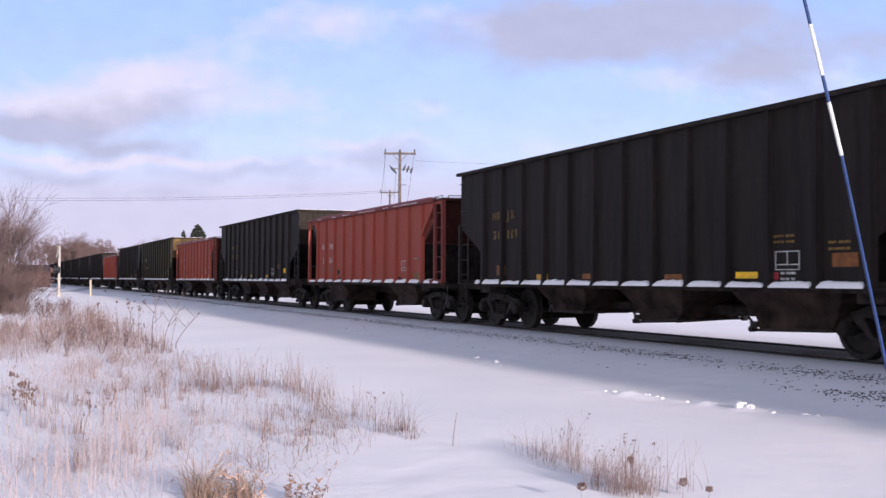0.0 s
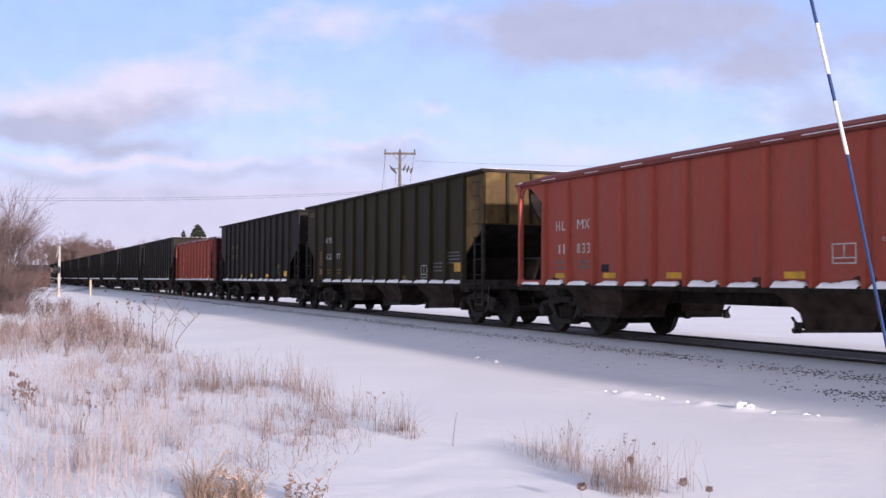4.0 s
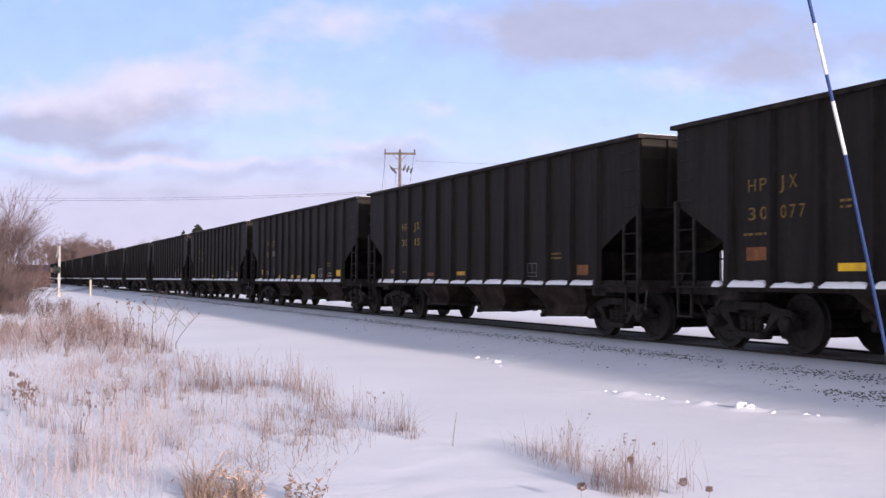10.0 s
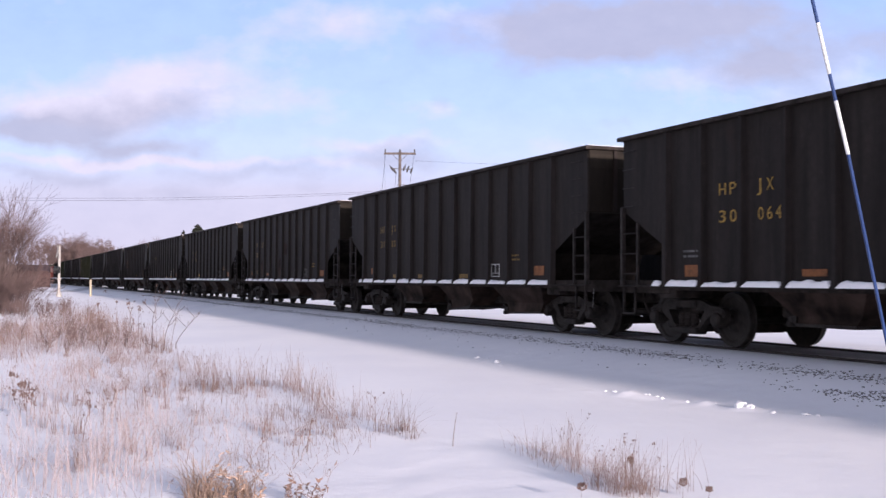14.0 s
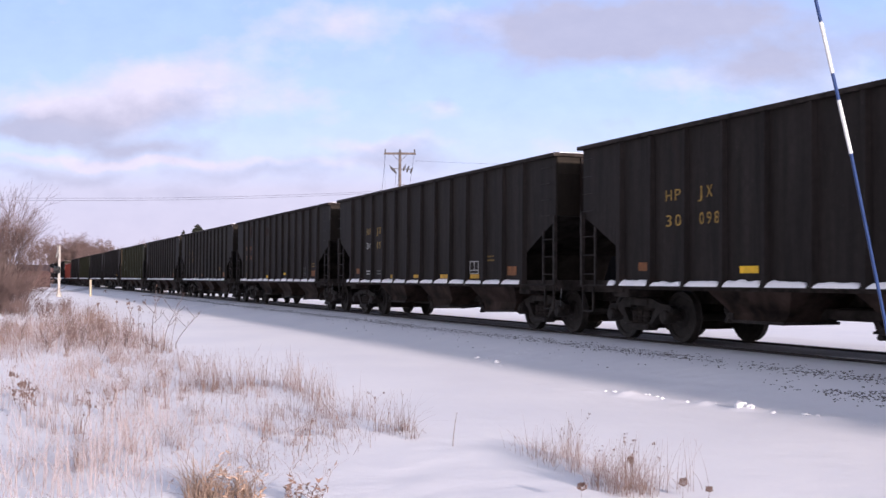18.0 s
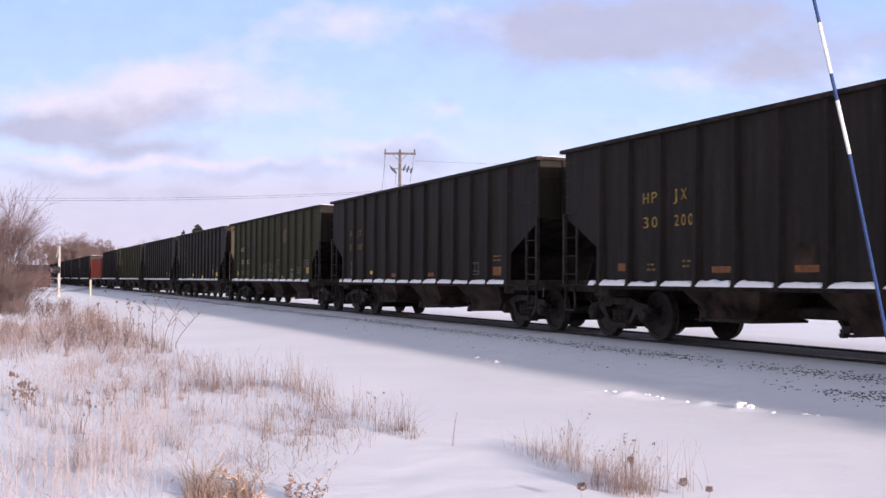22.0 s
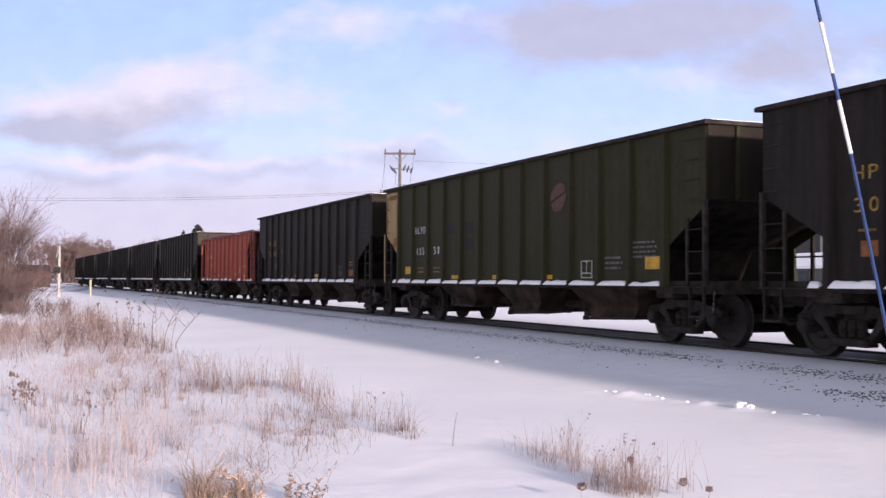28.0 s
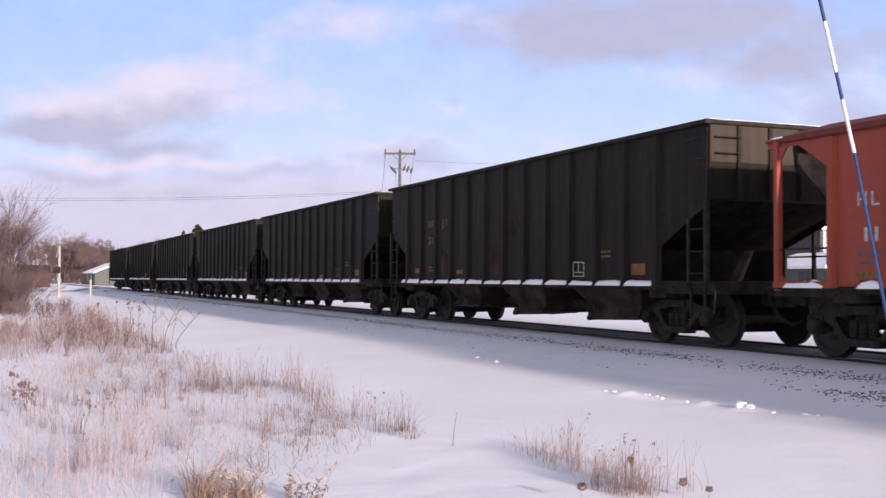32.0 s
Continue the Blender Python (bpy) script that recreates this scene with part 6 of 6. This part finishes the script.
leafy_weed(-7.55, 1.36, 0.42, 91, 8, 12, 0.037, 1.2, straw_gold, "golden-brown weed with crumpled leaves in the snow")
leafy_weed(-7.48, 1.55, 0.30, 92, 8, 14, 0.040, 1.0, straw_gold, "golden-brown weed with crumpled leaves in the snow")
leafy_weed(-7.36, 1.66, 0.22, 95, 6, 10, 0.035, 0.6, straw_gold, "golden-brown weed with crumpled leaves in the snow")
leafy_weed(-7.20, 1.90, 0.34, 93, 7, 9, 0.045, 0.9, stalk_brown, "dark brown weed with drooping dry leaves in the snow")
leafy_weed(-7.05, 1.98, 0.20, 94, 7, 11, 0.043, 0.6, stalk_brown, "dark brown weed with drooping dry leaves in the snow")
leafy_weed(-9.1, 2.45, 0.30, 96, 3, 8, 0.030, 1.0, stalk_brown, "thin brown weed with a few dry leaves")
cup_weed(-6.36, 3.63, 0.11, 97, 0.034), cup_weed(-6.12, 4.27, 0.12, 98, 0.034), cup_weed(-6.62, 4.18, 0.20, 99, 0.030), cup_weed(-6.02, 4.40, 0.09, 100, 0.022)
grass_tufts("brown grass tufts scattered over the snow", straw, [
    (-12.2, 1.3, 3.2, 1.1, 22, 0.18, 0.46), (-9.2, 1.2, 1.6, 0.8, 6, 0.2, 0.48), (-17.5, 2.0, 3.5, 1.1, 30, 0.2, 0.46), (-21.0, 2.2, 2.5, 1.2, 24, 0.2, 0.5), (-14.2, 3.2, 0.9, 0.55, 10, 0.3, 0.62), (-9.75, 3.68, 0.40, 0.22, 5, 0.22, 0.50), (-11.0, 3.45, 0.9, 0.3, 8, 0.2, 0.42), (-10.2, 2.8, 0.9, 0.5, 12, 0.15, 0.38)], 51)
grass_tufts("rust-brown grass tufts in the belt beside the shrub", stalk_brown, [
    (-26.5, 2.6, 3.0, 1.0, 22, 0.25, 0.62), (-33, 2.4, 4.5, 1.3, 34, 0.3, 0.75), (-22.8, 3.0, 1.2, 0.5, 10, 0.25, 0.6), (-37, 2.6, 1.5, 0.7, 24, 0.5, 0.95)], 52, (0.0018, 0.0036))
grass_tufts("tall bending reeds with dark tips", straw, [(-6.6, 4.12, 0.28, 0.18, 7, 0.2, 0.46), (-7.6, 4.25, 0.7, 0.22, 6, 0.2, 0.55)], 53, (0.0012, 0.0024), 0.35, 0.2)
grass_patch("thin dry grass tuft with dark seed tips", straw, [(-6.62, 4.12, 0.34, 0.20, 190, 0.12, 0.44), (-7.4, 4.22, 0.8, 0.24, 150, 0.12, 0.42), (-8.35, 4.30, 0.45, 0.2, 70, 0.10, 0.32), (-6.5, 4.5, 0.3, 0.2, 40, 0.15, 0.45)], 4, (0.05, 0.55), heads=0.05, thick=(0.001, 0.0024))
grass_patch("pale matted grass at the foot of the tuft", straw_pale, [(-7.6, 4.25, 0.9, 0.24, 220, 0.06, 0.28), (-6.75, 4.12, 0.34, 0.2, 130, 0.06, 0.30)], 14, (0.1, 0.6))
grass_patch("tangled pinkish-brown grass at the edge of the field", straw, [
    (-26, 2.2, 3.0, 1.5, 900, 0.2, 0.68), (-32, 2.0, 5, 1.7, 900, 0.25, 0.7), (-42, 2.9, 5, 1.2, 660, 0.3, 0.8), (-24, 0.4, 3.5, 0.9, 600, 0.25, 0.66), (-29, 0.2, 4, 0.8, 540, 0.3, 0.7)], 5, (0.05, 0.6), heads=0.03, thick=(0.0018, 0.004))
grass_patch("pale frosted grass in the far belt", straw_pale, [(-26, 2.0, 3.5, 1.7, 640, 0.2, 0.55), (-33, 1.8, 5, 2.0, 560, 0.2, 0.6)], 15, thick=(0.003, 0.005))
sapling(-23.57, 3.12, 1.28, 0.17, 3, 1), sapling(-23.47, 3.37, 1.02, 0.30, 5, 2), sapling(-23.38, 3.60, 0.80, 0.50, 4, 3)
weed(-24.5, 2.85, 0.98, 71, 4, 0.040), weed(-24.2, 3.02, 0.86, 72, 4, 0.036)
brush(-34, -22, 0.2, 3.2, 36, 0.4, 0.85, 6, "low brown scrub growing out of the snow")
brush(-52, -40, 0.5, 3.2, 46, 0.6, 1.1, 7, "low tangle of brown scrub by the shrub")
for i, (x, y, h, n, hd) in enumerate(((-14.6, 0.28, 0.34, 4, 0.032), (-13.9, 0.33, 0.28, 4, 0.030), (-12.4, 1.0, 0.3, 6, 0.018), (-12.1, 1.25, 0.34, 6, 0.018), (-22.9, 3.15, 1.15, 9, 0.014), (-23.4, 2.85, 0.95, 7, 0.018), (-24.0, 2.7, 0.9, 8, 0.018),
                                      (-12.6, 0.45, 0.34, 6, 0.016), (-12.9, 0.42, 0.30, 5, 0.016), (-11.9, 1.1, 0.36, 5, 0.012), (-8.9, 3.79, 0.32, 1, 0.005), (-10.0, 3.45, 0.36, 4, 0.010), (-9.2, 2.55, 0.3, 3, 0.012), (-13.4, 1.5, 0.36, 5, 0.012), (-22.0, 3.3, 0.9, 9, 0.006), (-23.2, 2.4, 1.05, 7, 0.022), (-24.4, 2.2, 1.0, 6, 0.022), (-22.6, 2.0, 0.85, 5, 0.02), (-12.5, 0.30, 0.42, 5, 0.03), (-12.0, 0.36, 0.34, 5, 0.028), (-11.6, 1.5, 0.40, 5, 0.014), (-13.0, 1.9, 0.42, 6, 0.014), (-10.6, 0.8, 0.38, 5, 0.013))):
    weed(x, y, h, 40 + i, n, hd)
shrub(-52.5, 0.0, 6.4, 11, 17, depth=6, wide=0.46)
shrub(-50.5, -0.4, 5.6, 12, 13, wide=0.55, depth=6)
shrub(-54, 0.9, 4.4, 14, 10, "spreading leafless shrub at the edge of the field", 6, 0.5)
shrub(-50.5, 0.9, 2.4, 13, 30, "rounded dense brown shrub beside the field", 5, 0.9)
shrub(-48.5, 0.2, 2.4, 15, 30, "low dense brown shrub beside the field", 5, 0.9)
for k, (x, y, h) in enumerate(((-55, -0.8, 2.6), (-57, 0.3, 2.9), (-53.5, 0.2, 2.2), (-52, -0.8, 2.0))):
    shrub(x, y, h, 31 + k, 46, "dense dark brown thicket at the edge of the field", 5, 0.9, thicket_brown, 1.2)
kinds = [bare_tree(h, 70 + k, 7, 0.72, at=pose(-258 - 3 * k, 13.5 + 3.4 * k, -0.5)) for k, h in enumerate((12.5, 14.0, 11.5, 13.0))]
rx = random.Random(61)
for i in range(38):
    y = 14.0 + i * 0.34
    edge_drop = 2.8 * abs((i - 14) / 20) ** 2
    copy_thing(kinds[i % 4], pose(-256 - rx.uniform(0, 22), y * 1.03, -0.5 - rx.uniform(0, 1.6) - 3.4 * (i % 3) * 0.5 - edge_drop, 0, 0, rx.uniform(0, 360)))
for i, (x, y) in enumerate(((-262, 34.5), (-265, 37), (-268, 32))):
    copy_thing(kinds[i], pose(x, y, -1.2, 0, 0, 50 * i))
fir(-262.4, 45.4, 14.4, 1), fir(-304.3, 48.8, 14.8, 2, 0.16)
utility_pole(-78.65, 29.0, 10.95, 67.5)
utility_pole(-124.2, 44.5, 11.75, 67.5, 2.4, False)
wire((-78.8, 28.95, 7.95), (-74, -12, 6.1), 0.5)
wire((-78.8, 28.95, 7.83), (-74, -12, 5.96), 0.52)
wire((-78.2, 30.1, 10.2), (-60, 70, 10.5), 0.6), wire((-79.1, 27.9, 10.75), (-124.4, 44.0, 11.6), 0.8)
crossing_signal(-88.0, 4.79)
marker_post(-87.5, 7.05)
house("shed", "small tan shed with a snow-dusted gable roof", -213, 20.9, 97, 8, 9, 2.5, 1.6, siding_tan, snow, 1)
house("barn", "long low brown barn beyond the crossing", -176, 0.3, 5, 9, 15, 2.4, 0.9, barn_brown, barn_brown, 2)
house("farmhouse", "tall grey clapboard house with white corners beyond the track", -63.19, 59.33, -5, 9, 12, 5.2, 3.0, siding_pale, snow, 2, corners=True)
house("garage", "low grey garage with a snow-covered roof beyond the track", -52.67, 47.90, 85, 6, 6.5, 2.3, 0.75, siding_tan, snow, 1)
solo("white_post", Shape().rod((-53.0, 37.9, -0.6), (-53.0, 37.9, 3.4), 0.07, 0.06, 8), post_white, "slim white post standing beyond the track", "post")
for i in range(13):
    a = AL + math.atan((1395 + i * 19 - 784) / 1927.5)
    d = rx.uniform(190, 240)
    copy_thing(kinds[i % 4], pose(-d * math.cos(a), d * math.sin(a), -0.6, 0, 0, rx.uniform(0, 360)))


def motions():
    times = [2.0 * i for i in range(17)]
    shared = {}
    turns = [i / 30.0 for i in range(961)]
    for kind, car, corner in cars:
        walk(car, [(t, car_pose(corner, t)) for t in times])
        for bol in (c for c in car.children if c.name.startswith("truck")):
            for w in (c for c in bol.children if c.name.startswith("wheelset")):
                place = tuple(round(v, 3) for v in w.location)
                if place not in shared:
                    walk(w, [(t, Matrix.LocRotScale(place, Euler((0, travelled(t) / 0.4572, 0)), None)) for t in turns])
                    shared[place] = w
                else:
                    first = shared[place]
                    w.rotation_mode = "QUATERNION"
                    w.animation_data_create()
                    w.animation_data.action = first.animation_data.action
                    w.animation_data.action_slot = first.animation_data.action_slot
    # clouds drift slowly to the side
    walk(backdrop, [(t, pose(0, 0, 1.122, 0, 0, 90 - math.degrees(AL) + 0.55 - 1.1 * t / 32)) for t in (0.0, 16.0, 32.0)])
    # the rod trembles in the wind; angles in hundredths of a degree
    axis = FWD.copy()
    sway = lambda a: Matrix.Translation(stake_rest.translation) @ Matrix.Rotation(radians(a * 0.01), 4, axis) @ Matrix.Translation(-stake_rest.translation) @ stake_rest
    walk(stake, [(t, sway(a)) for t, a in (
        (0, -52), (0.5, 22), (1, -23), (1.5, -35), (2, 28), (2.5, -26), (3, -4), (3.5, 18), (4, -20), (4.5, 14), (5, -10), (5.5, -13), (6, 20), (6.5, -22), (7, 17), (7.5, -22), (8, -15), (8.5, -13),
        (9, 9), (9.5, 0), (10, -31), (10.5, 31), (11, -28), (11.5, -13), (12, 20), (12.5, -30), (13, 17), (13.5, 4), (14, -15), (14.5, 4), (15, -14), (15.5, 10), (16, -8), (16.5, 0), (17, -7), (17.5, 4),
        (18, 1), (18.5, 4), (19, 9), (19.5, -18), (20, 12), (20.5, 13), (21, -23), (21.5, 13), (22, -7), (22.5, -9), (23, 12), (23.5, -13), (24, 4), (24.5, 4), (25, -12), (25.5, 13), (26, -8), (26.5, 6),
        (27, -6), (27.5, -5), (28, 1), (28.5, -9), (29, 1), (29.5, 9), (30, -4), (30.5, 4), (31, 4), (31.5, -18), (32, 20))])


motions()
